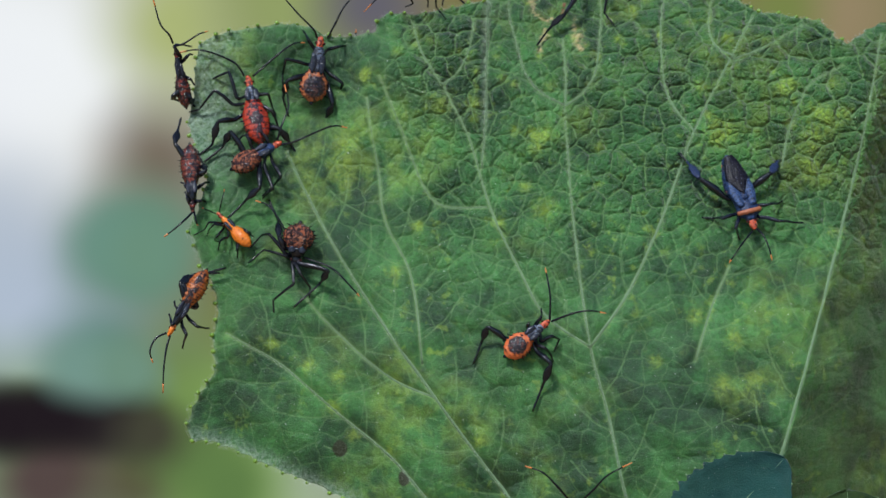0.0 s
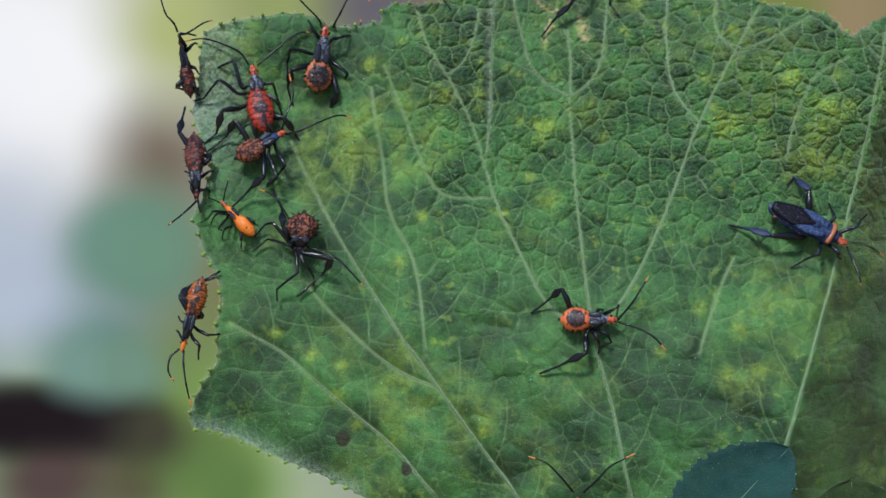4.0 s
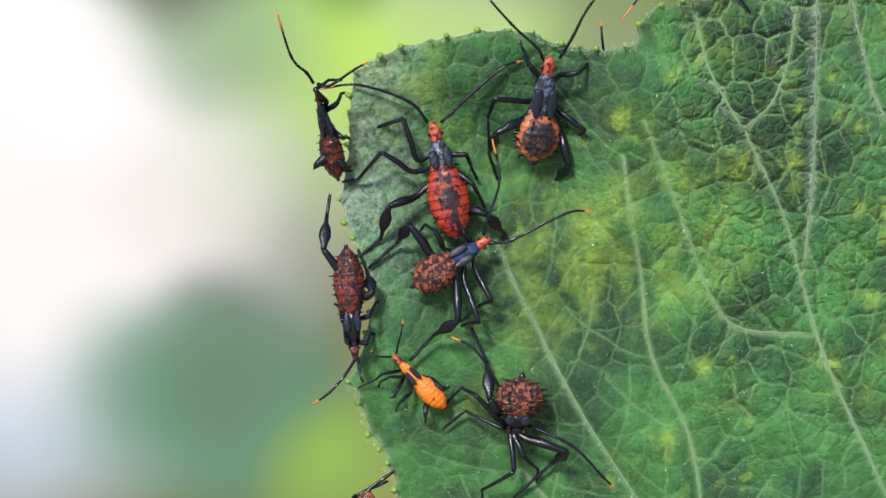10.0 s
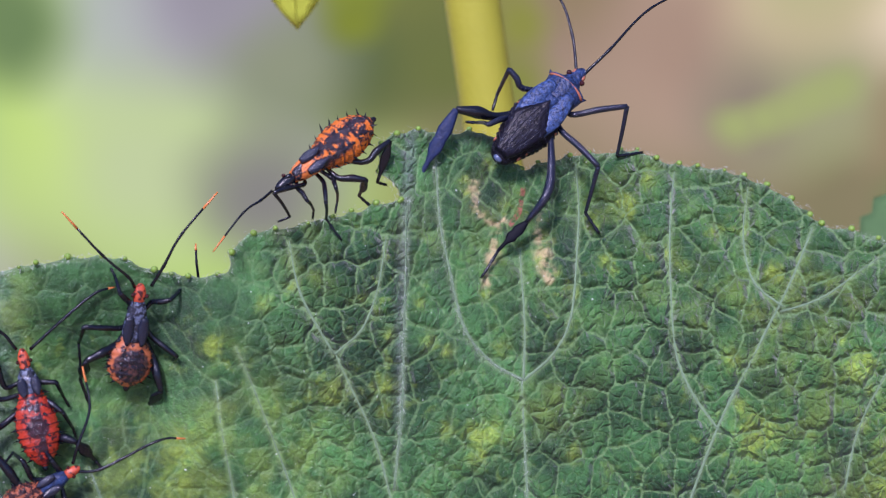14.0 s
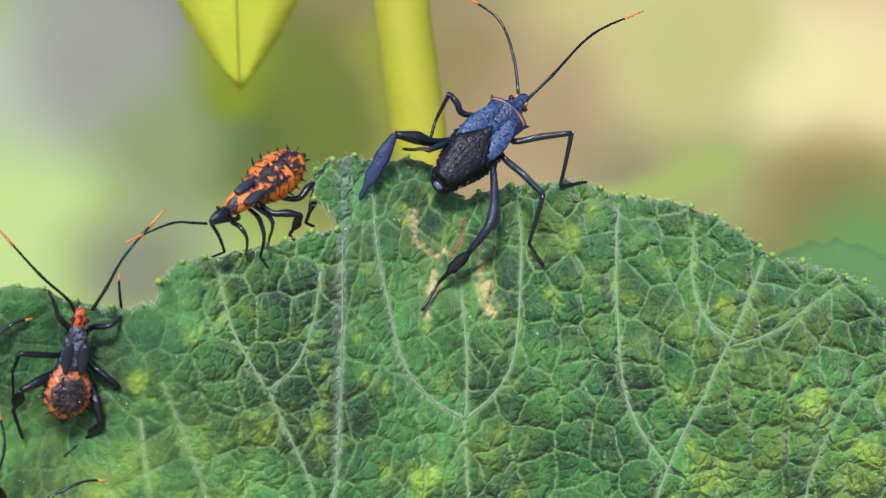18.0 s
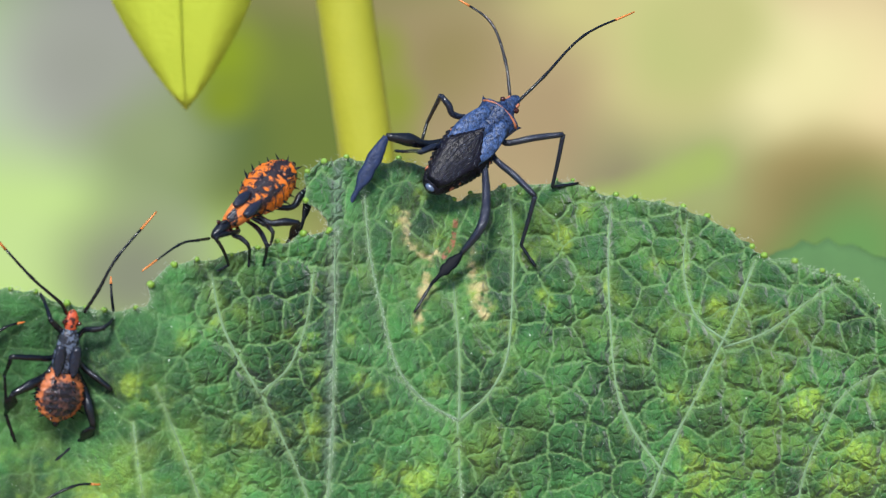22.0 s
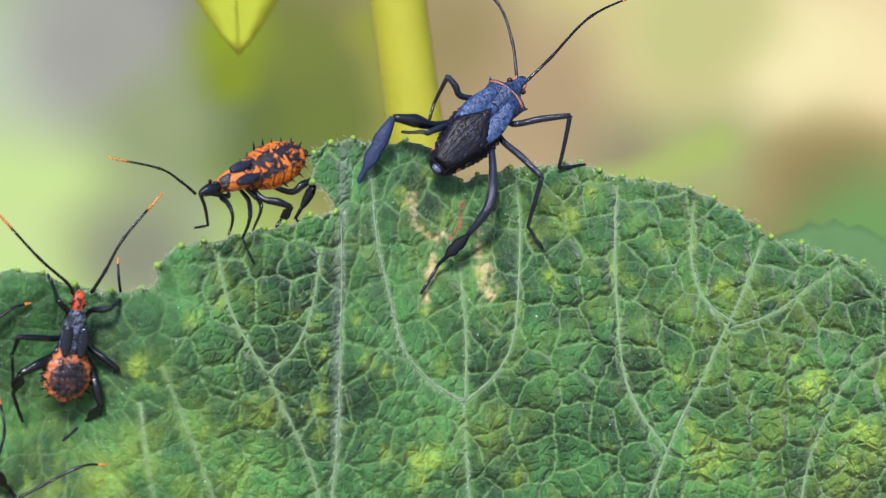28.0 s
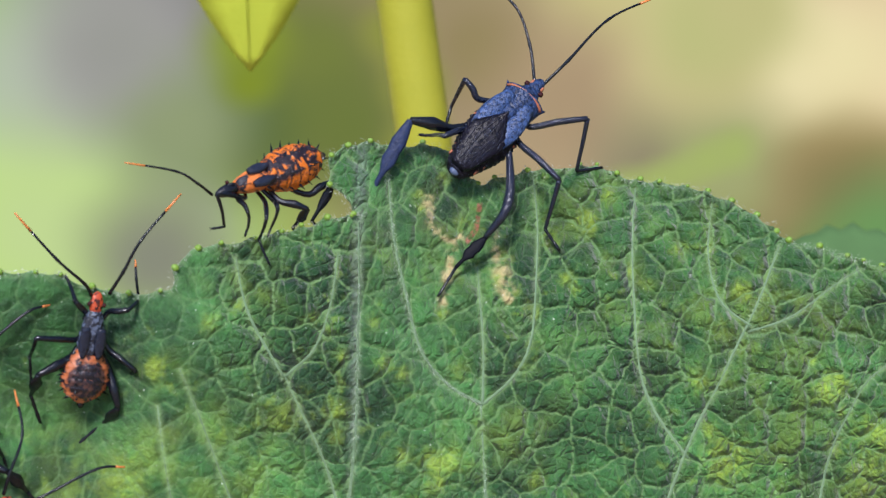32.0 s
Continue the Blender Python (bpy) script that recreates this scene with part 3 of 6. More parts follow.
def relief(x, z):
    """How far the blade bulges towards its face, and its rib and dry marks."""
    d = np.full(x.shape, 9.0)
    for width, pts in VEINS.values():
        d = np.minimum(d, to_line(x, z, curve2(pts, 4)))
    fine = np.full(x.shape, 9.0)
    for path in TWIGS:
        fine = np.minimum(fine, to_line(x, z, path))
    wx = x + 0.0009 * np.sin(z * 330 + 2 * np.sin(x * 210))
    wz = z + 0.0009 * np.sin(x * 290 + 2 * np.sin(z * 240))
    wx = wx + 0.00028 * np.sin(z * 1700 + 2.2 * np.sin(x * 900))
    wz = wz + 0.00028 * np.sin(x * 1500 + 2.2 * np.sin(z * 1100))
    one, two, own = jitter_cells(wx, wz, 0.0066, 1.7)
    e1 = np.clip((two - one) * 1.5, 0, 1)
    a2, b2, o2 = jitter_cells(wx, wz, 0.0029, 8.3)
    e2 = np.clip((b2 - a2) * 1.5, 0, 1)
    swell = np.clip(d / 0.0026, 0, 1)
    low = np.clip(fine / 0.0012, 0, 1)
    dome, knob = 1 - (1 - e1) ** 2.2, 1 - (1 - e2) ** 2
    right = ease((x + 0.008) / 0.03) * ease((z - 0.35) / 0.03)
    fold = ease((x + 0.049) / 0.008) * ease((-0.0205 - x) / 0.003) * ease((z - 0.405) / 0.01)
    centre = ease((x + 0.05) / 0.02) * ease((z - 0.33) / 0.03) * (1 - right)
    puff = (0.2 + 0.8 * right + 0.35 * centre + 0.55 * fold) * (0.45 + 0.55 * ease((z - 0.345) / 0.045))
    bulge = 0.0005 * swell * (2 - swell) + 0.00012 * low * (2 - low) * swell
    bulge = bulge + swell * (0.55 + 0.45 * low) * puff * (0.00034 * dome * (0.4 + 0.8 * own) + 0.00020 * knob * (0.5 + 0.7 * o2))
    q1, q2, qo = jitter_cells(wx * 1.0 + 0.5 * z, wz, 0.0125, 5.1)
    quilt = 1 - (1 - np.clip((q2 - q1) * 1.3, 0, 1)) ** 2
    bulge = bulge + (0.35 + 0.9 * ease((x + 0.055) / 0.03)) * (0.6 + 0.4 * ease((z - 0.345) / 0.045)) * swell * 0.0008 * quilt * (0.4 + qo)
    wave = 0.0012 * np.sin(x * 190 + 1.3 * np.sin(z * 140)) * np.sin(z * 170 + x * 60)
    rib = np.exp(-((d / 0.0005) ** 2))
    ragged = 0.5 + o2 + 0.4 * np.sin(x * 2100 + 3 * np.sin(z * 1500))
    dry = np.zeros(x.shape)
    for wide, streak in ((0.0011, [(-0.0100, 0.4348), (-0.0090, 0.4303), (-0.0060, 0.4274), (-0.0039, 0.4282)]), (0.0014, [(-0.0054, 0.4262), (-0.0060, 0.4228), (-0.0066, 0.4179)]), (0.0016, [(0.0020, 0.4273), (0.0032, 0.4237), (0.0044, 0.4183)])):
        dry = np.maximum(dry, np.exp(-((to_line(x, z, streak) / (0.55 * wide * ragged)) ** 2)))
    dry = np.clip(dry, 0, 0.9)
    scorch = np.exp(-((to_line(x, z, [(-0.0007, 0.4331), (-0.0013, 0.4291), (-0.0027, 0.4274)]) / 0.0006) ** 2))
    blot = np.zeros(x.shape)
    for px, pz, pr in ((-0.0612, 0.3085, 0.0022), (-0.0445, 0.2995, 0.0018)):
        blot = blot + np.exp(-(((x - px) / pr) ** 2 + ((z - pz) / (pr * 1.2)) ** 2))
    cell = np.clip(0.5 * own + 0.5 * o2, 0, 1)
    yellow = np.zeros(x.shape)
    torn = 0.75 + 0.5 * np.sin(x * 1900 + 3 * np.sin(z * 1300)) * np.sin(z * 1700 + 2 * np.sin(x * 900))
    for px, pz, pr in SPOTS_HIGH + SPOTS_LOW:
        near = (np.abs(x - px) < 4 * pr) & (np.abs(z - pz) < 4 * pr)
        yellow[near] += np.exp(-(((x[near] - px) ** 2 + (z[near] - pz) ** 2) / (0.7 * pr * pr * torn[near])))
    frost = ease((-0.084 - x) / 0.014) * ease((z - 0.372) / 0.03)
    frost = np.maximum(frost, 0.85 * np.exp(-(((x - FOLD) / 0.0008) ** 2)) * ease((z - 0.388) / 0.012))
    frost = np.maximum(frost, 0.9 * np.exp(-((to_line(x, z, [(-0.1004, 0.3134), (-0.0884, 0.3095), (-0.0592, 0.2944)]) / 0.0026) ** 2)))
    return bulge - 0.0011 + 0.7 * wave, dict(rib=rib, dry=dry, scorch=np.clip(scorch, 0, 1), blot=np.clip(blot, 0, 1), cell=cell, frost=frost, puff=puff, yellow=np.clip(yellow, 0, 1), twig=np.minimum(fine, 0.003) * 1000)


def crease(x, z):
    """The front lobe stands a little before the back one along the fold, more towards the rim."""
    rise = np.clip((z - 0.385) / 0.05, 0, 1) ** 1.5
    left = np.clip((FOLD - x) / 0.022, 0, 1)
    far = np.clip((x - (0.0556 + (z - 0.301) * 0.318)) - 0.001, 0, 1)
    return -0.0022 * rise * ease((FOLD + 0.0016 - x) / 0.0032) * (1 - left) ** 2 + 1.25 * far


def depth(x, z):
    x, z = np.asarray(x, float), np.asarray(z, float)
    turn = 3.2 * np.clip(x - 0.02, 0, 1) ** 2 * ease((0.398 - z) / 0.04)
    return surf(x, z) + crease(x, z) + turn


RIM, TEETH = outline()
TWIGS = side_twigs()


def make_leaf():
    g = 0.00027
    xs, zs = np.arange(-0.106, 0.121, g), np.arange(0.256, 0.446, g)
    X, Z = np.meshgrid(xs, zs)
    x, z = X.ravel(), Z.ravel()
    inside = np.zeros(x.shape, bool)
    for (ax, az), (bx, bz) in zip(RIM, np.roll(RIM, -1, 0)):
        if az != bz:
            cut = ((az > z) != (bz > z)) & (x < (bx - ax) * (z - az) / (bz - az) + ax)
            inside ^= cut
    I = inside.reshape(X.shape)
    cell = I[:-1, :-1] | I[1:, :-1] | I[:-1, 1:] | I[1:, 1:]
    used = np.zeros(X.shape, bool)
    for sl in ((slice(0, -1), slice(0, -1)), (slice(1, None), slice(0, -1)), (slice(0, -1), slice(1, None)), (slice(1, None), slice(1, None))):
        used[sl] |= cell
    out = np.flatnonzero(used.ravel() & ~inside)
    ring = np.vstack([RIM, RIM[:1]])
    a, u = ring[:-1], np.diff(ring, axis=0)
    for i in out:
        p = np.array([x[i], z[i]])
        t = np.clip(((p - a) * u).sum(1) / (u * u).sum(1), 0, 1)
        q = a + u * t[:, None]
        k = ((q - p) ** 2).sum(1).argmin()
        x[i], z[i] = q[k]
    inner, near = I.copy(), np.where(I, 0.0, 1.0)
    for value in (0.85, 0.6, 0.35, 0.15):
        small = inner.copy()
        small[1:-1, 1:-1] = inner[1:-1, 1:-1] & inner[:-2, 1:-1] & inner[2:, 1:-1] & inner[1:-1, :-2] & inner[1:-1, 2:]
        near[inner & ~small] = value
        inner = small
    keep = np.flatnonzero(used.ravel())
    rim = near.ravel()[keep]
    number = np.full(x.shape, -1)
    number[keep] = np.arange(len(keep))
    N = number.reshape(X.shape)
    quads = np.stack([N[:-1, :-1][cell], N[:-1, 1:][cell], N[1:, 1:][cell], N[1:, :-1][cell]], 1)
    x, z = x[keep], z[keep]
    bulge, marks = relief(x, z)
    marks["rim"] = rim
    y = depth(x, z) - bulge
    me = bpy.data.meshes.new("blade")
    me.from_pydata(np.stack([x, y, z], 1).tolist(), [], quads.tolist())
    for name, values in marks.items():
        me.attributes.new(name, "FLOAT", "POINT").data.foreach_set("value", values.astype(np.float32))
    me.materials.append(LEAF)
    me.polygons.foreach_set("use_smooth", [True] * len(me.polygons))
    me.update()
    thing = empty("squash_leaf", pose(0, 0, 0), "large green squash leaf with pale veins and yellow mottling", "leaf")
    blade = new("blade", me)
    blade.parent = thing
    solid = blade.modifiers.new("thickness", "SOLIDIFY")
    solid.thickness, solid.offset = 0.00035, -1
    for width, pts in VEINS.values():
        line = curve2(pts, 6)
        px, pz = np.array([p[0] for p in line]), np.array([p[1] for p in line])
        py = depth(px, pz) - relief(px, pz)[0]
        bm = bmesh.new()
        n = len(line)
        rad = [0.00075 * width * (1 - 0.6 * i / (n - 1)) * (1 + 0.08 * math.sin(i * 2.3)) for i in range(n)]
        tube(bm, [Vector((px[i], py[i] + rad[i] * 0.42, pz[i])) for i in range(n)], rad, 7)
        part("vein", bm, VEIN, thing)
    rng = random.Random(12)
    bm = bmesh.new()
    for i in range(0, len(RIM)):
        if RIM[i][0] > 0.085 or RIM[i][1] < 0.296:
            continue
        for k in range(5):
            x0, z0 = RIM[i][0] + rng.uniform(-0.0006, 0.0006), RIM[i][1] + rng.uniform(-0.0006, 0.0006)
            root = Vector((x0, float(depth(x0, z0)) - rng.uniform(0, 0.0006), z0))
            way = Vector((rng.uniform(-1, 1), rng.uniform(-1, 0.2), rng.uniform(-1, 1))).normalized() * rng.uniform(0.0004, 0.0011)
            side = way.cross(Vector((rng.uniform(-1, 1), 1, 0))).normalized() * 0.00003
            bm.faces.new([bm.verts.new(root - side), bm.verts.new(root + side), bm.verts.new(root + way)])
    for key in ("fold_rib", "left_main", "low_left", "midrib", "mid_left"):
        line = curve2(VEINS[key][1], 6)
        for (ax, az), (bx, bz) in zip(line, line[1:]):
            for k in range(18):
                u = rng.random()
                x0, z0 = ax + (bx - ax) * u + rng.uniform(-0.0005, 0.0005), az + (bz - az) * u
                root = Vector((x0, float(depth(x0, z0)) + 0.0006, z0))
                way = Vector((rng.uniform(-1, 1), -1, rng.uniform(-0.6, 1))).normalized() * rng.uniform(0.0009, 0.0017)
                side = way.cross(Vector((rng.uniform(-1, 1), 0.3, 1))).normalized() * 0.00003
                bm.faces.new([bm.verts.new(root - side), bm.verts.new(root + side), bm.verts.new(root + way)])
    tagged(part("leaf_hairs", bm, HAIR, thing, "fine pale hairs", False), kind="stuff")
    bead = None
    for p, nrm in TEETH:
        y = float(depth(p.x, p.y))
        if bead is None:
            bm = bmesh.new()
            ball(bm, (0, 0, 0), 0.00058, 0.0005, 0.00052, 8, 6)
            bead = part("tooth_tip", bm, GLAND, thing)
            one = bead
        else:
            one = new("tooth_tip", bead.data)
            one.parent = thing
        s = 0.6 + 0.7 * random.random()
        one.matrix_basis = Matrix.Translation((p.x, y - 0.0002, p.y)) @ Matrix.Diagonal((s, s, s, 1))
    bm = bmesh.new()
    top = Vector((0.0197, float(surf(0.0197, 0.2654)), 0.2654))
    tube(bm, curve([top, top + Vector((0.004, 0.012, -0.05)), top + Vector((0.01, 0.04, -0.14)), Vector((0.045, 0.06, -0.9)), Vector((0.05, 0.065, -1.8))], 6), [0.004] * 25, 10)
    part("petiole", bm, VEIN, thing)
    return thing


make_leaf()


# ---- other plants and the garden behind ----
def broad_leaf(name, at, size, tilt, material, label, lobes=5, cup=0.15, ribs=True, rim=0.12):
    """A round, shallowly lobed leaf with a thick edge, ribs and a stalk end."""
    thing = empty(name, at @ pose(0, 0, 0, *tilt), label, "leaf")
    bm = bmesh.new()
    rings, around = 14, 72
    centre = bm.verts.new((0, 0, 0))
    prev = None
    for i in range(1, rings + 1):
        r = i / rings
        ring = []
        for k in range(around):
            a = 2 * math.pi * k / around
            edge = 1 + rim * math.cos(lobes * a) + 0.03 * math.cos(31 * a)
            R = size * r * (1 + (edge - 1) * r)
            ring.append(bm.verts.new((R * math.cos(a), R * math.sin(a), -cup * size * r * r + 0.03 * size * r * math.sin(3 * a + 4 * r))))
        for k in range(around):
            j = (k + 1) % around
            bm.faces.new((prev[k], ring[k], ring[j], prev[j]) if prev else (centre, ring[k], ring[j]))
        prev = ring
    blade = part("blade", bm, material, thing)
    solid = blade.modifiers.new("thickness", "SOLIDIFY")
    solid.thickness = size * 0.012
    if ribs:
        for k in range(lobes):
            a = 2 * math.pi * k / lobes
            bm = bmesh.new()
            pts = [Vector((size * r * math.cos(a), size * r * math.sin(a), -cup * size * r * r + 0.03 * size * r * math.sin(3 * a + 4 * r) + 0.006 * size)) for r in (0.02, 0.3, 0.6, 0.9)]
            tube(bm, curve(pts, 4), [size * 0.018 * (1 - i / 14) for i in range(13)], 6)
            part("vein", bm, VEIN, thing)
    return thing


def soft_green(name, a, b, rough=0.5):
    m = Mat(name, rough=rough)
    m.bump(m.noise(160, 3), 0.002, 0.4)
    m.b.inputs["Transmission Weight"].default_value = 0.0
    return m.color(m.mix(m.noise(25, 3), a, b))


LIME = soft_green("plant_lime", (0.44, 0.52, 0.035, 1), (0.54, 0.62, 0.05, 1))
STALK = soft_green("plant_stalk", (0.38, 0.39, 0.028, 1), (0.46, 0.46, 0.04, 1))
GREEN = soft_green("plant_green", (0.06, 0.13, 0.04, 1), (0.085, 0.18, 0.055, 1), 0.9)

broad_leaf("garden_leaf", pose(0.41, 1.6, -0.075), 0.15, (62, 8, -10), GREEN, "bright green leaf behind the squash leaf", 3, 0.2, True, 0.08)


def toothed_leaf(name, base, tip, wide, face, material, label, bead=True):
    """A small leaf from base to tip, cupped along its midrib, with a toothed, beaded rim. face: the way its upper side looks."""
    base, tip = Vector(base), Vector(tip)
    along = tip - base
    side = along.cross(Vector(face)).normalized()
    up = side.cross(along).normalized()
    thing = empty(name, pose(0, 0, 0), label, "leaf")
    bm = bmesh.new()
    n, prev, beads = 72, None, []
    for i in range(n + 1):
        s = i / n
        half = wide * math.sin(math.pi * min(1.0, 0.1 + 0.9 * s)) ** 0.6 * (1 if s < 1 else 0) + 0.0002
        tooth = max(0.0, 1 - abs((s * 15 % 1) - 0.5) * 3)
        ring = []
        for k in range(-8, 9):
            v = k / 8
            w = half * v * (1 + (0.10 * tooth + 0.03 * math.sin(s * 61)) * (abs(v) > 0.99))
            ring.append(bm.verts.new(base + along * s + side * w + up * (0.3 * half * v * v + 0.00015 * math.sin(s * 40) * math.sin(5 * v) - 0.25 * wide * s * s)))
        if abs((s * 15 % 1) - 0.5) < 0.06:
            beads += [ring[0].co.copy(), ring[-1].co.copy()]
        if prev:
            for a, b, c, d in zip(prev, prev[1:], ring[1:], ring):
                bm.faces.new((a, b, c, d))
        prev = ring
    blade = part("blade", bm, material, thing)
    solid = blade.modifiers.new("thickness", "SOLIDIFY")
    solid.thickness = 0.0004
    bm = bmesh.new()
    tube(bm, [base + along * s + up * (-0.25 * wide * s * s) for s in (0, 0.3, 0.6, 0.98)], [0.0002, 0.00017, 0.00012, 0.00006], 7)
    part("vein", bm, VEIN, thing)
    bm = bmesh.new()
    tube(bm, curve([base - along * 0.01, base - along * 0.5, base - along * 0.8 + Vector((0, 0.05, -0.1)), Vector((0.045, 0.05, -0.9)), Vector((0.05, 0.055, -1.8))], 5), [0.0016] * 21, 8)
    part("petiole", bm, VEIN, thing)
    first = None
    for p in beads:
        if first is None:
            bm = bmesh.new()
            ball(bm, (0, 0, 0), 0.00026, u=8, v=6)
            first = part("tooth_tip", bm, VEIN, thing)
            one = first
        else:
            one = new("tooth_tip", first.data)
            one.parent = thing
        one.matrix_basis = Matrix.Translation(p)
    return thing


toothed_leaf("young_squash_leaf", (0.0322, -0.078, 0.2800), (0.0572, -0.075, 0.3066), 0.0125, (0.15, -0.75, 0.6), LEAF_SMALL, "small blue-green toothed leaf before the large leaf")
toothed_leaf("young_squash_leaf", (0.0730, -0.088, 0.2770), (0.0722, -0.085, 0.2992), 0.0130, (0.1, -0.8, 0.5), LEAF_OLIVE, "small olive-green toothed leaf before the large leaf")


def tongue_leaf(name, at, wide, long, material, label):
    """A hanging pointed leaf with a fold along its middle."""
    thing = empty(name, at, label, "leaf")
    bm = bmesh.new()
    prev = None
    for i in range(15):
        s = i / 14
        w = wide * (math.sin(math.pi * min(1, 0.38 + 0.62 * s)) ** 0.9) + 0.0004
        ring = [bm.verts.new((w * u, 0.08 * w * abs(u) + 0.1 * long * s * s, -long * s)) for u in (-1, -0.5, 0, 0.5, 1)]
        if prev:
            for k in range(4):
                bm.faces.new((prev[k], prev[k + 1], ring[k + 1], ring[k]))
        prev = ring
    ob = part("blade", bm, material, thing)
    solid = ob.modifiers.new("thickness", "SOLIDIFY")
    solid.thickness = 0.0012
    bm = bmesh.new()
    tube(bm, [Vector((0, -0.001, 0.02)), Vector((0, 0, -long * 0.5)), Vector((0, 0.08 * long, -long * 0.95))], [0.0015, 0.001, 0.0004], 6)
    part("vein", bm, LIME, thing)
    return thing


young_leaf = tongue_leaf("young_leaf", pose(-0.268, 1.4, 0.475), 0.085, 0.24, LIME, "yellow-green pointed leaf hanging in the sun")

stem_thing = empty("plant_stem", pose(0, 0, 0), "thick yellow-green upright plant stem", "stem")
bm = bmesh.new()
stem_line = curve([(0.07, 1.4, -1.8), (0.03, 1.4, -0.9), (-0.08, 1.4, 0.0), (-0.105, 1.4, 0.195), (-0.126, 1.4, 0.347), (-0.2, 1.4, 0.9)], 6)
tube(bm, stem_line, [0.027] * len(stem_line), 14)
part("stalk", bm, STALK, stem_thing)
for zz, xx in ((-0.3, -0.045), (0.62, -0.162)):
    bm = bmesh.new()
    bmesh.ops.create_cone(bm, cap_ends=True, segments=14, radius1=0.031, radius2=0.031, depth=0.012, matrix=Matrix.Translation((xx, 1.4, zz)))
    part("node", bm, STALK, stem_thing)


# ---- ground and glowing backdrop ----
def soil_material():
    m = Mat("garden_soil", rough=0.9)
    col = m.mix(m.ramp(m.noise(3, 4), 0.35, 0.65), (0.24, 0.15, 0.08, 1), (0.42, 0.31, 0.18, 1))
    col = m.mix(m.ramp(m.noise(40, 3), 0.45, 0.7), col, (0.12, 0.075, 0.045, 1))
    m.bump(m.noise(60, 5), 0.01, 0.8)
    return m.color(col)


bm = bmesh.new()
vs = [bm.verts.new(p) for p in ((-400, -400, -1.8), (400, -400, -1.8), (400, 400, -1.8), (-400, 400, -1.8))]
bm.faces.new(vs)
ground = part("ground", bm, soil_material(), None, "dry tan garden soil", False)
tagged(ground, kind="structure", category="ground")

# Blobs of the glowing backdrop; sunlight, shade and blur are painted into their tones.
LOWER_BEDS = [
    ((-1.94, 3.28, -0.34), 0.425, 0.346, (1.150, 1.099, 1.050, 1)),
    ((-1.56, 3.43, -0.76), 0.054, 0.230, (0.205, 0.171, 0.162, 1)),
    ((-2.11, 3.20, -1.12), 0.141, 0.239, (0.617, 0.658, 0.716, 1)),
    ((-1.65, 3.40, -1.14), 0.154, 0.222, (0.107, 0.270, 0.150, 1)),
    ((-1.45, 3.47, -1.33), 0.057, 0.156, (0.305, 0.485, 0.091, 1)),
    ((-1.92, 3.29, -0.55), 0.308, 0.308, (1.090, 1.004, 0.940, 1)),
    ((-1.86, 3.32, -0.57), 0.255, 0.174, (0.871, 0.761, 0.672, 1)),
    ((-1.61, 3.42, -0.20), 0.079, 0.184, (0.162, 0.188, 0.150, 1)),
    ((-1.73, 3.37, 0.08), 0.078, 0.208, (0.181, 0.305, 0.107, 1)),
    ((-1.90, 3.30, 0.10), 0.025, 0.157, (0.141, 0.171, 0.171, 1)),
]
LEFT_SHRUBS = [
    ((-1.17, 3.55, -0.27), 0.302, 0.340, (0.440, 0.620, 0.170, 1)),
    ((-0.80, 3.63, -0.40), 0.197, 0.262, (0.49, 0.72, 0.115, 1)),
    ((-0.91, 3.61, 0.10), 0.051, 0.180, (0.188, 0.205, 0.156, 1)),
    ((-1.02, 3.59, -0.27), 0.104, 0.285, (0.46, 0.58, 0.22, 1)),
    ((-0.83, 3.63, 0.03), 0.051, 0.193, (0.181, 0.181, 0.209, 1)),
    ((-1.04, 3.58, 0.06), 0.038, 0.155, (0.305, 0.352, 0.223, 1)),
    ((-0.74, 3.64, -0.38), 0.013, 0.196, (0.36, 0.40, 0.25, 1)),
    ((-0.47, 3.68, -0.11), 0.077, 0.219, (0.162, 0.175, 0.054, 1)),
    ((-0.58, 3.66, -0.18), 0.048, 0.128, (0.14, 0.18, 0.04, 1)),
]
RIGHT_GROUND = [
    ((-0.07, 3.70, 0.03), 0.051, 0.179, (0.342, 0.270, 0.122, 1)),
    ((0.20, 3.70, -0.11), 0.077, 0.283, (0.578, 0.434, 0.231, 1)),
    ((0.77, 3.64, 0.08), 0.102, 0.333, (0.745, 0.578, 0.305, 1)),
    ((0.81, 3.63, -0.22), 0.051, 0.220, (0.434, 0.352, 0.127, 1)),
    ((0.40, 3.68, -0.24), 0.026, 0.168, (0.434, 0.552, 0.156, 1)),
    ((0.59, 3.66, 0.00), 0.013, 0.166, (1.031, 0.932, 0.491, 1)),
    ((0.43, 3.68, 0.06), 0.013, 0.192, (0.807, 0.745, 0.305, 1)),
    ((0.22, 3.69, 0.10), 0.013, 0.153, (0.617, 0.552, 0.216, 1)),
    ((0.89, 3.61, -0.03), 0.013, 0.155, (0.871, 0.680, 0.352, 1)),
]
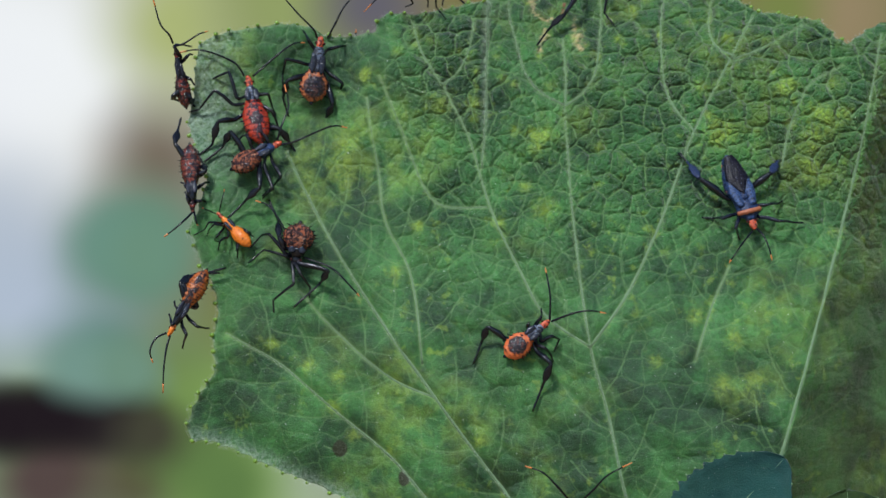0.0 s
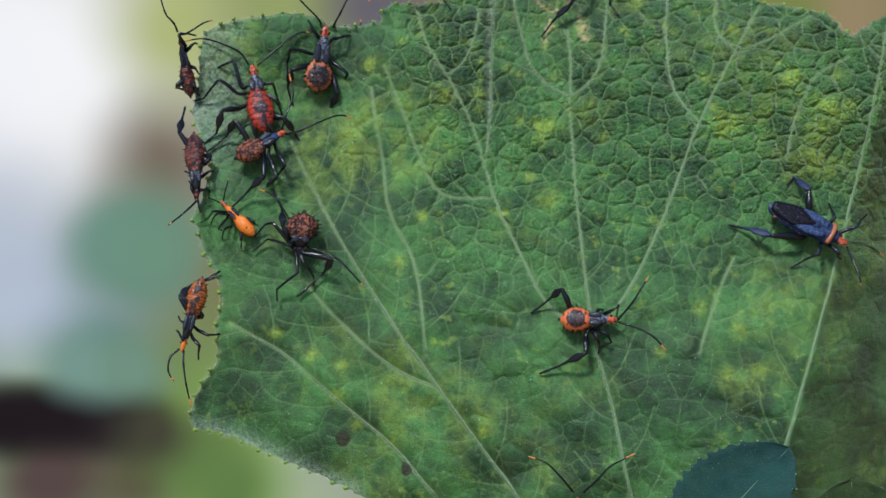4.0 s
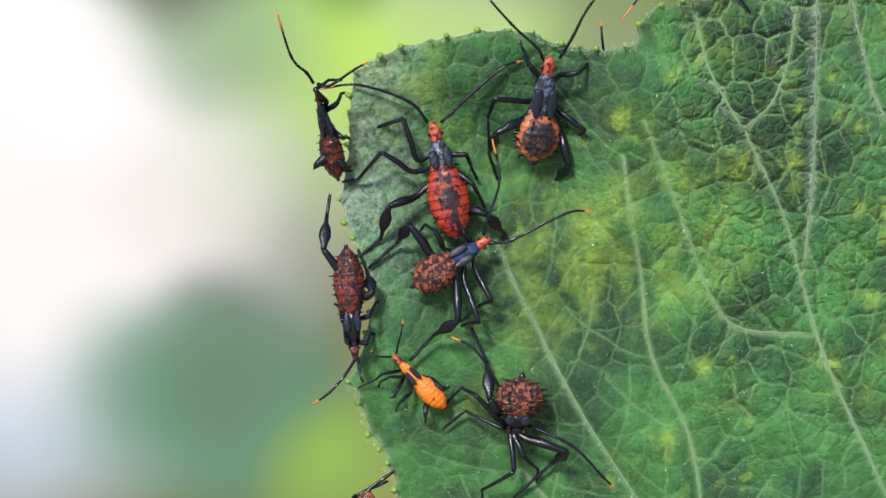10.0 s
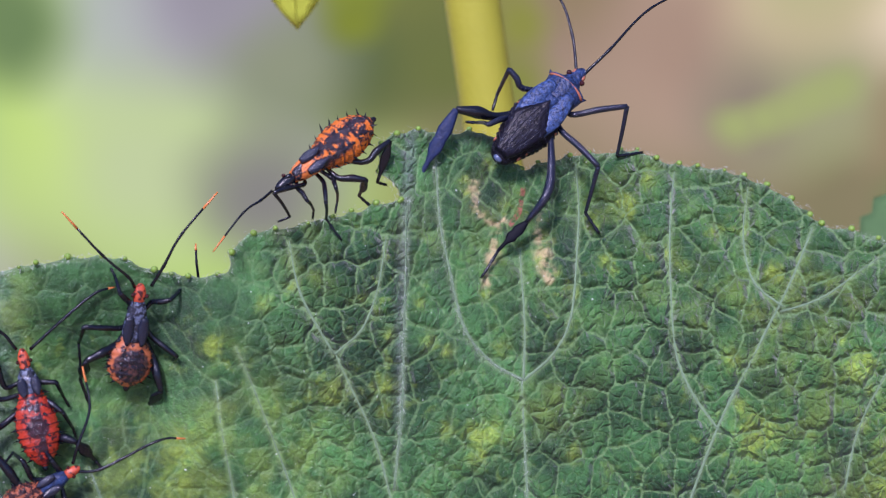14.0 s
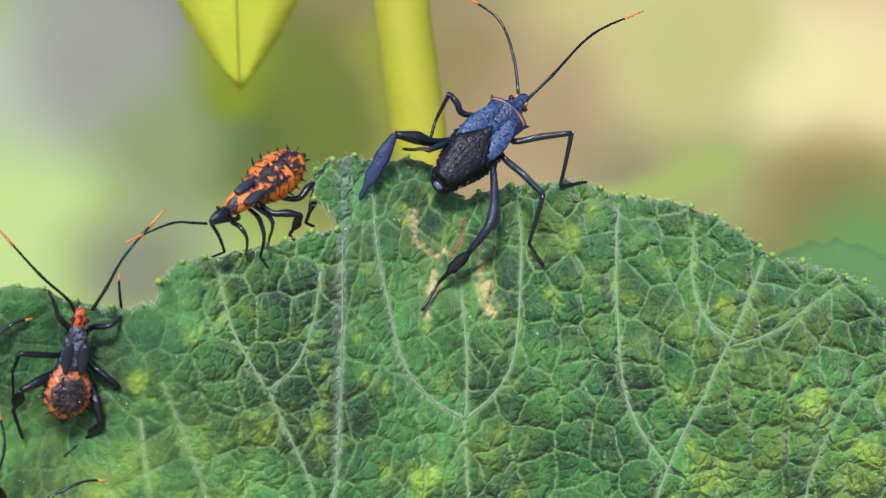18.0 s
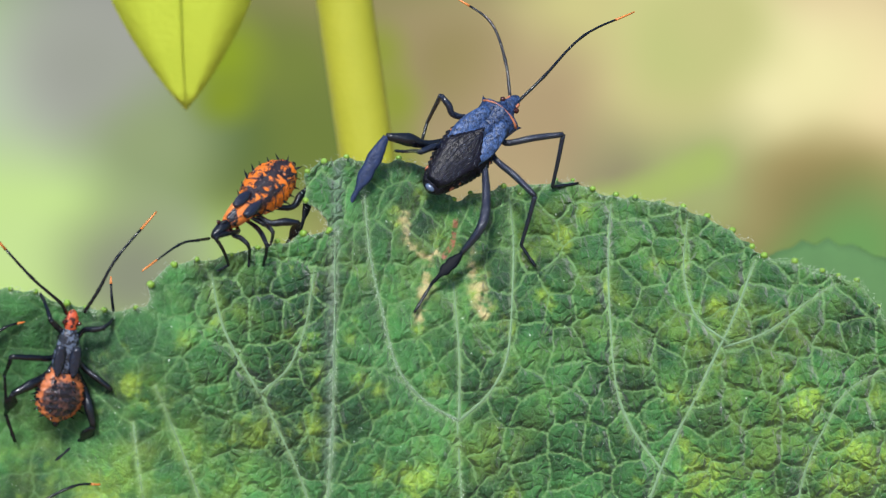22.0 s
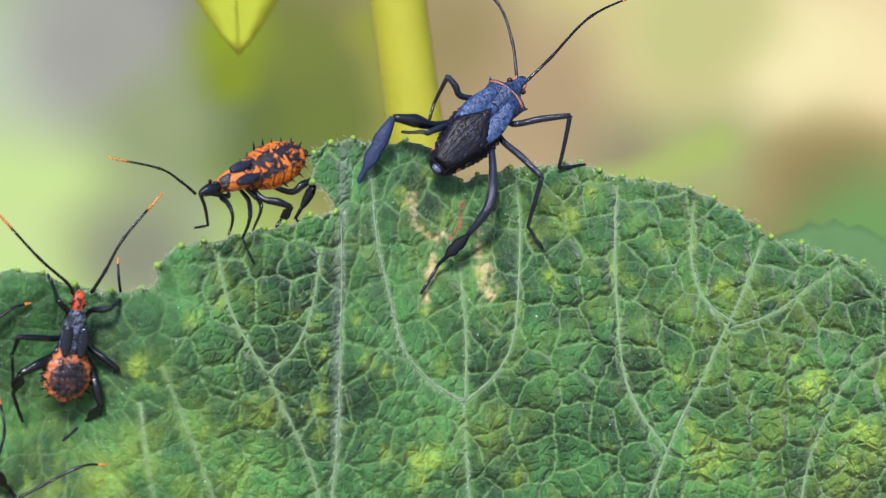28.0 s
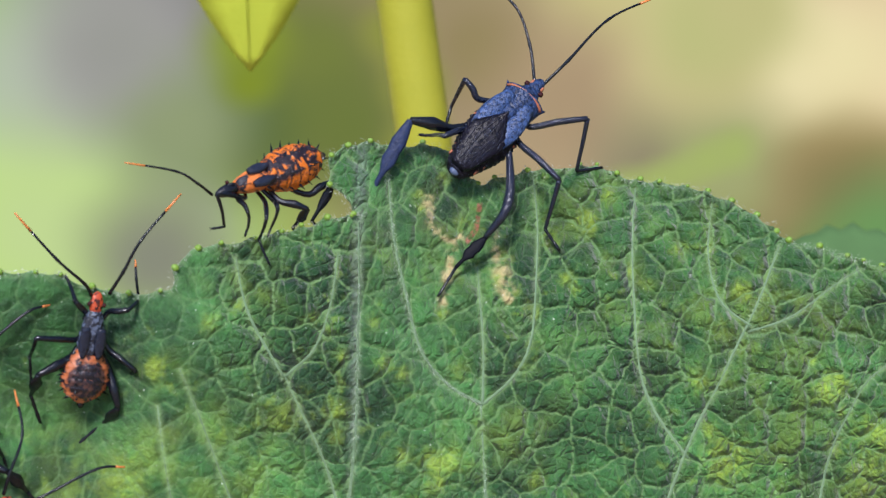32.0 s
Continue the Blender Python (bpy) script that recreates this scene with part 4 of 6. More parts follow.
# Tones above 1 paint blown-out brightness into the glow; no wall stands there.
WHITE_GLOW_AND_BEDS = [
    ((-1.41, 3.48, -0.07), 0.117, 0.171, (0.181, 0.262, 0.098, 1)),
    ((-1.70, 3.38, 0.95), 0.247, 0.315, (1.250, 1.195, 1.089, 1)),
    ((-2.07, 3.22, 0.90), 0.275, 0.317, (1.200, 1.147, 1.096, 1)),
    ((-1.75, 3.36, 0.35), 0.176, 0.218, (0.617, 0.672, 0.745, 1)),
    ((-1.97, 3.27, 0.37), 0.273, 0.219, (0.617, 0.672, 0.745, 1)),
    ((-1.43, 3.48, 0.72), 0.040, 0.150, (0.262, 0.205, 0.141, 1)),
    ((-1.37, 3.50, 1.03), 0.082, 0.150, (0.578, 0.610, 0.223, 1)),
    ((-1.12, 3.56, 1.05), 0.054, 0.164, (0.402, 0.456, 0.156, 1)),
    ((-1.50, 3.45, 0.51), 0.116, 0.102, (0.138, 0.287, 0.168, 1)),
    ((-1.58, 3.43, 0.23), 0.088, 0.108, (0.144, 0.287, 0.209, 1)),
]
# The near-black entries are shade painted into the glow.
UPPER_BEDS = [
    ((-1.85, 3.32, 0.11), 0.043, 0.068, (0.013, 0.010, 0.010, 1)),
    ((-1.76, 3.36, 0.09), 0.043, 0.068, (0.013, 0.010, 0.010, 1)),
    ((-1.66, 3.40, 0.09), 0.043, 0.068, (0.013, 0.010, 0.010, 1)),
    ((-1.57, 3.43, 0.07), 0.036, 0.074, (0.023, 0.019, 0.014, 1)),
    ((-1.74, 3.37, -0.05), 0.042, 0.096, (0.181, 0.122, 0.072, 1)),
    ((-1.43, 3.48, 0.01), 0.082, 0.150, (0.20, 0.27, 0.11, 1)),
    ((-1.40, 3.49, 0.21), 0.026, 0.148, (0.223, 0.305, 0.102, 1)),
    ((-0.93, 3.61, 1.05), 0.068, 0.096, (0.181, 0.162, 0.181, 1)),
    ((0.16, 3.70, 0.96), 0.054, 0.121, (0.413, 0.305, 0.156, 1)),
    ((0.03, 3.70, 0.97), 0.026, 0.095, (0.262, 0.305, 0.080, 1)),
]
# More shade painted into the glow, with brown and green beside it.
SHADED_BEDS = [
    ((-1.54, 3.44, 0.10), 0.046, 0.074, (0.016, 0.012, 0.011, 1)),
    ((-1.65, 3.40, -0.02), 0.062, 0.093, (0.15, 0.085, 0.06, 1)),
    ((-1.26, 3.53, -0.05), 0.085, 0.108, (0.19, 0.26, 0.105, 1)),
    ((-1.17, 3.55, -0.08), 0.078, 0.093, (0.21, 0.28, 0.12, 1)),
]
GARDEN_MIDDLE = [
    ((-1.49, 3.46, -0.18), 0.118, 0.157, (0.38, 0.52, 0.26, 1)),
    ((-1.29, 3.52, -0.02), 0.143, 0.143, (0.436, 0.700, 0.121, 1)),
    ((-1.16, 3.56, -0.30), 0.196, 0.170, (0.594, 0.851, 0.133, 1)),
    ((-0.93, 3.61, -0.52), 0.145, 0.145, (0.498, 0.757, 0.110, 1)),
    ((-0.97, 3.60, -0.04), 0.090, 0.129, (0.277, 0.356, 0.151, 1)),
    ((-0.82, 3.63, 0.06), 0.064, 0.116, (0.250, 0.233, 0.201, 1)),
    ((-0.78, 3.63, -0.17), 0.078, 0.117, (0.186, 0.268, 0.072, 1)),
    ((-0.53, 3.67, -0.14), 0.078, 0.103, (0.110, 0.158, 0.046, 1)),
    ((-0.09, 3.70, -0.06), 0.077, 0.116, (0.378, 0.277, 0.158, 1)),
]
GARDEN_SIDE = [
    ((-1.93, 3.28, -0.37), 0.226, 0.146, (1.060, 0.962, 0.906, 1)),
    ((-2.01, 3.25, -0.83), 0.205, 0.151, (1.040, 0.924, 0.869, 1)),
    ((-1.63, 3.41, -0.17), 0.052, 0.19, (0.45, 0.54, 0.36, 1)),
    ((-1.81, 3.34, 0.09), 0.117, 0.130, (0.378, 0.511, 0.241, 1)),
    ((-1.96, 3.27, 0.15), 0.052, 0.16, (0.40, 0.42, 0.46, 1)),
    ((-1.68, 3.39, -0.98), 0.083, 0.124, (0.201, 0.201, 0.172, 1)),
]
GARDEN_NEAR_SHRUB = [
    ((-1.06, 3.58, -0.06), 0.116, 0.168, (0.475, 0.55, 0.35, 1)),
    ((-1.02, 3.59, -0.40), 0.157, 0.157, (0.55, 0.69, 0.25, 1)),
    ((-0.86, 3.62, -0.01), 0.077, 0.180, (0.40, 0.38, 0.33, 1)),
    ((-0.73, 3.64, -0.17), 0.078, 0.129, (0.29, 0.34, 0.155, 1)),
    ((-0.42, 3.68, -0.02), 0.077, 0.103, (0.183, 0.217, 0.044, 1)),
    ((-0.36, 3.69, -0.19), 0.077, 0.103, (0.158, 0.196, 0.041, 1)),
    ((-0.79, 3.63, -0.45), 0.079, 0.092, (0.36, 0.42, 0.18, 1)),
]
GARDEN_TAN_SOIL = [
    ((-0.05, 3.70, -0.02), 0.064, 0.103, (0.297, 0.239, 0.091, 1)),
    ((0.14, 3.70, -0.13), 0.116, 0.142, (0.422, 0.305, 0.158, 1)),
    ((0.45, 3.68, -0.03), 0.116, 0.128, (0.600, 0.513, 0.224, 1)),
    ((0.74, 3.64, -0.00), 0.077, 0.116, (0.848, 0.740, 0.361, 1)),
    ((0.34, 3.69, -0.27), 0.078, 0.117, (0.297, 0.255, 0.140, 1)),
    ((0.52, 3.67, -0.24), 0.065, 0.104, (0.371, 0.391, 0.152, 1)),
    ((0.78, 3.64, -0.32), 0.091, 0.104, (0.255, 0.183, 0.070, 1)),
    ((0.76, 3.64, -0.48), 0.079, 0.079, (0.146, 0.280, 0.070, 1)),
]
GARDEN_BLADES = [
    ((0.29, 3.69, -0.31), 0.013, 0.054, (0.391, 0.464, 0.125, 1)),
    ((0.36, 3.69, -0.29), 0.013, 0.054, (0.391, 0.464, 0.125, 1)),
    ((0.42, 3.68, -0.27), 0.013, 0.054, (0.391, 0.464, 0.125, 1)),
    ((0.48, 3.68, -0.24), 0.013, 0.054, (0.391, 0.464, 0.125, 1)),
    ((0.54, 3.67, -0.22), 0.013, 0.054, (0.391, 0.464, 0.125, 1)),
    ((0.46, 3.68, 0.06), 0.064, 0.115, (0.509, 0.521, 0.182, 1)),
    ((0.54, 3.67, 0.10), 0.064, 0.115, (0.550, 0.521, 0.201, 1)),
    ((0.85, 3.62, -0.41), 0.105, 0.105, (0.163, 0.317, 0.092, 1)),
    ((-0.79, 3.63, -0.47), 0.039, 0.157, (0.259, 0.267, 0.172, 1)),
    ((-0.87, 3.62, 0.01), 0.051, 0.141, (0.337, 0.333, 0.267, 1)),
]
# Painted halos that soften the edges of the stem and the hanging leaf.
PLANT_HALOS = [
    ((-0.58, 3.66, 0.02), 0.051, 0.077, (0.255, 0.323, 0.021, 1)),
    ((-0.57, 3.67, -0.08), 0.013, 0.064, (0.224, 0.280, 0.024, 1)),
    ((-0.24, 3.69, 0.02), 0.046, 0.051, (0.280, 0.305, 0.044, 1)),
    ((-0.21, 3.70, -0.09), 0.046, 0.051, (0.280, 0.305, 0.044, 1)),
    ((-0.19, 3.70, -0.22), 0.047, 0.052, (0.255, 0.288, 0.044, 1)),
]
# Dark band: shade painted into the glow, cast by nothing.
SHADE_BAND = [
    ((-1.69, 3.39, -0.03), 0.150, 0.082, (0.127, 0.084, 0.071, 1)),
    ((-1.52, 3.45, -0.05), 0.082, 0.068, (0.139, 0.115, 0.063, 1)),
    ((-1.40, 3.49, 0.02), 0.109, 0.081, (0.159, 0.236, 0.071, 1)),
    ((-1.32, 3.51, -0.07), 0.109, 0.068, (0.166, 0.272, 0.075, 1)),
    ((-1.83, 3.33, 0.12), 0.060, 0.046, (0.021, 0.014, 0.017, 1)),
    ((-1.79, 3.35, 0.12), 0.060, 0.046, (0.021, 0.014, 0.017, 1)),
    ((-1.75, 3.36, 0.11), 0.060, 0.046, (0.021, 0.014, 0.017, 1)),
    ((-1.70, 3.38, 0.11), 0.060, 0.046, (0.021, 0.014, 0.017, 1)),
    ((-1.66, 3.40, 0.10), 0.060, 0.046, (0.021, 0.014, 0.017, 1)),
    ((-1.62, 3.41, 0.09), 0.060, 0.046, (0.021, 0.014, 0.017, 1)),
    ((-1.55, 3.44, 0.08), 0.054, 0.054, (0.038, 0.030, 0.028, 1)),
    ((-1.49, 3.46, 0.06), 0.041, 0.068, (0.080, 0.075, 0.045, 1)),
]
TEAL_LEAVES = [
    ((-1.54, 3.44, 0.52), 0.122, 0.033, (0.211, 0.374, 0.272, 1)),
    ((-1.47, 3.47, 0.50), 0.122, 0.032, (0.211, 0.363, 0.236, 1)),
    ((-1.62, 3.41, 0.22), 0.062, 0.055, (0.25, 0.40, 0.31, 1)),
    ((-1.53, 3.44, 0.22), 0.058, 0.05, (0.23, 0.37, 0.25, 1)),
    ((-1.85, 3.32, -1.10), 0.167, 0.130, (0.36, 0.48, 0.40, 1)),
    ((-1.74, 3.37, -1.13), 0.181, 0.130, (0.20, 0.34, 0.23, 1)),
    ((-1.68, 3.39, -1.12), 0.153, 0.130, (0.16, 0.26, 0.15, 1)),
]
BLOBS = LOWER_BEDS + LEFT_SHRUBS + RIGHT_GROUND + WHITE_GLOW_AND_BEDS + UPPER_BEDS + SHADED_BEDS + GARDEN_SIDE + GARDEN_MIDDLE + GARDEN_NEAR_SHRUB + GARDEN_TAN_SOIL + GARDEN_BLADES + PLANT_HALOS + SHADE_BAND + TEAL_LEAVES


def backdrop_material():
    """Far garden that glows by itself; sunlight and blur are painted in as blobs."""
    m = Mat("far_garden_glow", rough=1.0)
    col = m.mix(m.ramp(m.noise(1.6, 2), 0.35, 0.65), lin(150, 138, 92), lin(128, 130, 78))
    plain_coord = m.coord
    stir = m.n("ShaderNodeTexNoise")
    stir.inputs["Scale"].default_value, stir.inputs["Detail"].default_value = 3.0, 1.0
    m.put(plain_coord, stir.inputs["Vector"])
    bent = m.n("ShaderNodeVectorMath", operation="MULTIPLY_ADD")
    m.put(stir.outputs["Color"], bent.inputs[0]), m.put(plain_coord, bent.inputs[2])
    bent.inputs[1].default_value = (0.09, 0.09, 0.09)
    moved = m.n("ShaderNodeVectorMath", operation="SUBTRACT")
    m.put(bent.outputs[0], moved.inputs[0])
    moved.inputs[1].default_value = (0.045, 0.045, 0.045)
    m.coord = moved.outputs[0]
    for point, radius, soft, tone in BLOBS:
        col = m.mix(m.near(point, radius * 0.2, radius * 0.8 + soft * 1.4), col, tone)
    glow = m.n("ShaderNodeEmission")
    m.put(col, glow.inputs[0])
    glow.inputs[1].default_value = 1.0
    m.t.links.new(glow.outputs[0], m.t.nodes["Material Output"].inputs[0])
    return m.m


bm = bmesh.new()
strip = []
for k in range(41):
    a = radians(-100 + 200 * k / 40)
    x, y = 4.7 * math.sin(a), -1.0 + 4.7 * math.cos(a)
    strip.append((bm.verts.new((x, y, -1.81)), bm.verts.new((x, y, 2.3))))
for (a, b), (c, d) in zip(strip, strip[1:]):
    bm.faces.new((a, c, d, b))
back = part("backdrop", bm, backdrop_material(), None, "glowing backdrop of far garden with sunlight and blur painted in")
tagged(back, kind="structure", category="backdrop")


# ---- bugs ----
NYMPH_ABDOMEN = [(0.0, 0.1), (0.03, 0.34), (0.09, 0.68), (0.17, 0.9), (0.26, 1.0), (0.36, 0.96), (0.44, 0.8), (0.51, 0.6), (0.57, 0.46)]
NYMPH_THORAX = [(0.52, 0.44), (0.58, 0.54), (0.65, 0.52), (0.72, 0.46), (0.78, 0.38), (0.83, 0.27)]
HEAD = [(0.81, 0.2), (0.85, 0.28), (0.9, 0.3), (0.95, 0.24), (0.985, 0.15), (1.0, 0.06)]
ADULT_ABDOMEN = [(0.0, 0.2), (0.03, 0.38), (0.08, 0.5), (0.16, 0.64), (0.25, 0.79), (0.34, 0.88), (0.45, 0.9), (0.56, 0.72)]
ADULT_THORAX = [(0.46, 0.7), (0.56, 0.72), (0.68, 0.7), (0.75, 0.74), (0.79, 0.72), (0.815, 0.44), (0.85, 0.3), (0.88, 0.24)]


def bug(label, wide, high, skin, back, face, group, at, fwd, up, head, tail, ants, legs=None, adult=False, spines=0, stretch=1.0, leg_size=1.0, size=1.0, collar=1.0, category="bug nymph"):
    """A leaf-footed bug. Its space: x towards the head, z away from the leaf, in metres; points are given in millimetres."""
    f, n = Vector(fwd).normalized(), Vector(up)
    n = (n - f * n.dot(f)).normalized()
    l = n.cross(f)
    m = Matrix.Translation(Vector(at) + n * 0.0004) @ Matrix((f, l, n)).transposed().to_4x4()
    thing = empty("adult_leaf_footed_bug" if adult else "leaf_footed_bug_nymph", m, label, category, group)
    MM = size / 1000
    H, T = Vector(head) * MM, Vector(tail) * MM
    W, Q = wide * MM / 2, high * MM / 2
    place = lambda s: T + (H - T) * s

    def body(name, rows, material, parent=thing, ruffle=0.0, lift=0.0, w=1.0, h=1.0, tag=""):
        bm = bmesh.new()
        fine = curve([(s, v, 0) for s, v in rows], 5)
        loft(bm, [(place(c.x) + Vector((0, 0, lift)), W * c.y * w * (1 + 0.5 * ruffle * math.sin(c.x * 95)), Q * c.y**0.8 * h * 0.9 * (1 + 0.8 * ruffle * math.sin(c.x * 95)), Q * c.y**0.8 * h * 1.05) for c in fine], 20, ruffle)
        return part(name, bm, material, parent, tag)

    long_abdomen = [(s * stretch, v) for s, v in NYMPH_ABDOMEN]
    short_thorax = [(0.83 - (0.83 - s) * (0.83 - 0.52 * stretch) / 0.31, v) for s, v in NYMPH_THORAX]
    abdomen = body("abdomen", ADULT_ABDOMEN if adult else long_abdomen, skin, ruffle=0.05)
    thorax = body("thorax", ADULT_THORAX if adult else short_thorax, back, lift=Q * 0.12)
    skull = body("head", HEAD, face, w=0.95, h=0.9, lift=Q * 0.05)
    for side in (-1, 1):
        bm = bmesh.new()
        ball(bm, place(0.89) + Vector((0, side * W * 0.3, Q * 0.22)), W * 0.1, W * 0.1, W * 0.1, 10, 8)
        part("eye", bm, EYE, skull, "dark glossy eye")
    bm = bmesh.new()
    tube(bm, [place(0.97) + Vector((0, 0, -Q * 0.1)), place(0.85) + Vector((0, 0, -Q * 0.45)), place(0.68) + Vector((0, 0, -Q * 0.75))], [0.0002, 0.00017, 0.0001], 6)
    part("beak", bm, BLACK, skull, "thin black beak")
    if adult:
        # wings fold flat over the abdomen: leathery base and dark membrane
        body("pronotum", [(0.6, 0.6), (0.66, 0.68), (0.74, 0.73), (0.785, 0.76), (0.8, 0.72), (0.83, 0.44), (0.87, 0.3)], BLUE, lift=Q * 0.2, tag="rough blue-black neck shield")
        bm = bmesh.new()
        fine = curve([(s, v, 0) for s, v in ((0.62, 0.3), (0.56, 0.22), (0.5, 0.12), (0.45, 0.03))], 3)
        loft(bm, [(place(c.x) + Vector((0, 0, Q * 0.78)), W * c.y, Q * 0.22, Q * 0.2) for c in fine][::-1], 12)
        part("scutellum", bm, BLUE, thing, "small triangular plate between the wings")
        for side in (-1, 1):
            bm = bmesh.new()
            rows = [(0.71, 0.2), (0.62, 0.3), (0.52, 0.34), (0.44, 0.28), (0.37, 0.16), (0.33, 0.04)]
            fine = curve([(s, v, 0) for s, v in rows], 3)
            n_ = len(fine)
            loft(bm, [(place(c.x) + Vector((0, side * W * (0.38 + 0.26 * i / n_), Q * (0.80 - 0.20 * i / n_))), W * c.y, Q * 0.20, Q * 0.2) for i, c in enumerate(fine)][::-1], 14)
            part("forewing", bm, STEEL, thing, "leathery steel-blue forewing base")
        bm = bmesh.new()
        rows = [(0.57, 0.03), (0.51, 0.22), (0.43, 0.5), (0.35, 0.72), (0.26, 0.66), (0.16, 0.54), (0.08, 0.42), (0.03, 0.28)]
        fine = curve([(s, v, 0) for s, v in rows], 4)
        loft(bm, [(place(c.x) + Vector((0, 0, Q * (0.52 + 0.3 * c.x))), W * c.y, Q * (0.36 + 0.03 * (i % 2)), Q * 0.2) for i, c in enumerate(fine)][::-1], 24, 0.05, 0.55)
        membrane = part("wing_membrane", bm, WING, thing, "dark wrinkled wing membrane")
        for k in (-0.66, -0.38, -0.06, 0.2, 0.57):
            bm = bmesh.new()
            ridge = [(c.x, c.y) for c in fine[5:-3]]
            tube(bm, [place(sx) + Vector((0, W * v * k, Q * (0.53 + 0.3 * sx) + Q * 0.375 * (1 - k * k) ** 0.275)) for sx, v in ridge], [0.00006] * len(ridge), 5)
            part("wing_vein", bm, LEGBLUE, membrane, "raised wing vein")
        bm = bmesh.new()
        line = [place(0.79) + Vector((-abs(k) ** 2 * W * 0.1, W * 0.72 * k, Q * 0.14 + Q * 0.7 * math.sqrt(max(0, 1 - (k * 0.93) ** 2)))) for k in (v / 8 - 1 for v in range(17))]
        tube(bm, line, [0.00026 * collar] * 17, 7)
        part("collar", bm, BAND, thorax, "narrow orange collar")
        for side in (-1, 1):
            bm = bmesh.new()
            cone(bm, place(0.77) + Vector((0, side * W * 0.62, Q * 0.2)), place(0.8) + Vector((0, side * W * 0.86, Q * 0.42)), W * 0.14)
            part("shoulder_point", bm, BLUE, thorax)
        for side in (-1, 1):
            bm = bmesh.new()
            ball(bm, place(0.93) + Vector((0, side * W * 0.2, Q * 0.12)), W * 0.13, W * 0.07, W * 0.09, 10, 7)
            part("cheek", bm, BAND, skull, "orange cheek stripe")
        bm = bmesh.new()
        ball(bm, place(0.015) + Vector((0, 0, Q * 0.15)), W * 0.16, W * 0.2, W * 0.12, 10, 8)
        part("tail_tip", bm, PALE, abdomen, "pale shiny tail tip")
        for k in range(5):
            for side in (-1, 1):
                s = 0.12 + 0.08 * k
                bm = bmesh.new()
                ball(bm, place(s) + Vector((0, side * W * (0.55 + 0.08 * k) * 0.98, Q * 0.1)), W * 0.16, W * 0.05, W * 0.06, 8, 6)
                part("margin_spot", bm, BAND, abdomen, "small orange margin spot")
    else:
        for side in (-1, 1):
            bm = bmesh.new()
            fine = curve([(0.83 - (0.83 - s) * (0.83 - 0.52 * stretch) / 0.31, v, 0) for s, v in ((0.72, 0.15), (0.64, 0.24), (0.57, 0.22), (0.5, 0.08))], 3)
            loft(bm, [(place(c.x) + Vector((0, side * W * 0.32, Q * 0.66)), W * c.y, Q * 0.14, Q * 0.1) for c in fine][::-1], 10)
            part("wing_pad", bm, LEGBLUE, thorax, "short blue-black wing pad")
    if not adult:
        bm = bmesh.new()
        ball(bm, place(0.0) + Vector((0, 0, Q * 0.05)), W * 0.2, W * 0.15, W * 0.13, 10, 7)
        part("tail_tip", bm, BLACK, abdomen, "dark pointed tail tip")
    if spines:
        rng = random.Random(spines)
        bm = bmesh.new()
        cone(bm, Vector((0, 0, -0.0002)), Vector((0, 0, 0.0010 * wide / 6)), 0.0002 * wide / 6)
        first = part("spine", bm, BLACK, abdomen, "short black spine")
        for k in range(7):
            s = (0.07 + 0.075 * k) * stretch
            w = np.interp(s, [r[0] for r in long_abdomen], [r[1] for r in long_abdomen])
            for lat in (-0.98, -0.45, 0.45, 0.98):
                b = place(s) + Vector((0, W * w * lat, Q * w**0.8 * 0.88 * math.sqrt(max(0.0, 1 - lat * lat))))
                d = Vector((-0.35 + 0.3 * rng.random(), lat * 0.9, 0.9 if abs(lat) < 0.9 else 0.35)).normalized()
                one = first if k == 0 and lat < -0.9 else new("spine", first.data)
                one.parent = abdomen
                z = 0.7 + 0.6 * rng.random()
                one.matrix_basis = Matrix.Translation(b) @ d.to_track_quat("Z", "Y").to_matrix().to_4x4() @ Matrix.Diagonal((z, z, z, 1))
    feelers = []
    for ant in ants:
        pts = curve([Vector(p) * MM for p in ant], 8)
        root = pts[0].copy()
        pts = [p - root for p in pts]
        n_ = len(pts)
        cut = int(n_ * 0.86)
        bm = bmesh.new()
        r0 = 0.00028 * leg_size
        rad = [r0 * (1.15 - 0.5 * i / n_) * (1.25 if i % 8 == 0 and i else 1) for i in range(cut + 1)]
        tube(bm, pts[: cut + 1], rad, 7)
        feeler = part("antenna", bm, BLACK, thing, "thin black antenna with an orange tip")
        feeler.matrix_basis = Matrix.Translation(root)
        bm = bmesh.new()
        tube(bm, pts[cut:], [r0 * 0.85 * (1 - 0.55 * i / (n_ - cut)) for i in range(n_ - cut)], 7)
        part("antenna_tip", bm, TIP, feeler, "orange tip")
        feelers.append(feeler)
    limbs = {"a%d" % k: f for k, f in enumerate(feelers)}
    for key, joints in (legs or {}).items():
        hip, *bow, knee, ankle, toe = [Vector(p) * MM for p in joints]
        hind = key[0] == "h"
        k = leg_size * (1.5 if hind else 1.2) * (1.15 if adult else 1.0) * (0.78 if bow else 1.0)
        root = place({"f": 0.73, "m": 0.63, "h": 0.53}[key[0]]) + Vector((0, W * 0.35 * (1 if key[1] == "l" else -1), -Q * 0.35))
        leg = new("leg")
        bm = bmesh.new()
        line = [root - root, hip - root, (bow[0] if bow else (hip + knee) / 2 + Vector((0, 0, 0.0003))) - root, knee - root]
        rad = [0.0003, 0.00042, (0.00072 if adult else 0.00058) if hind else 0.00045, 0.00036]
        pts = curve(line, 5)
        rr = np.interp(np.linspace(0, 3, len(pts)), range(4), rad) * k
        tube(bm, pts, list(rr), 9)
        scene.collection.objects.unlink(leg)
        bpy.data.objects.remove(leg)
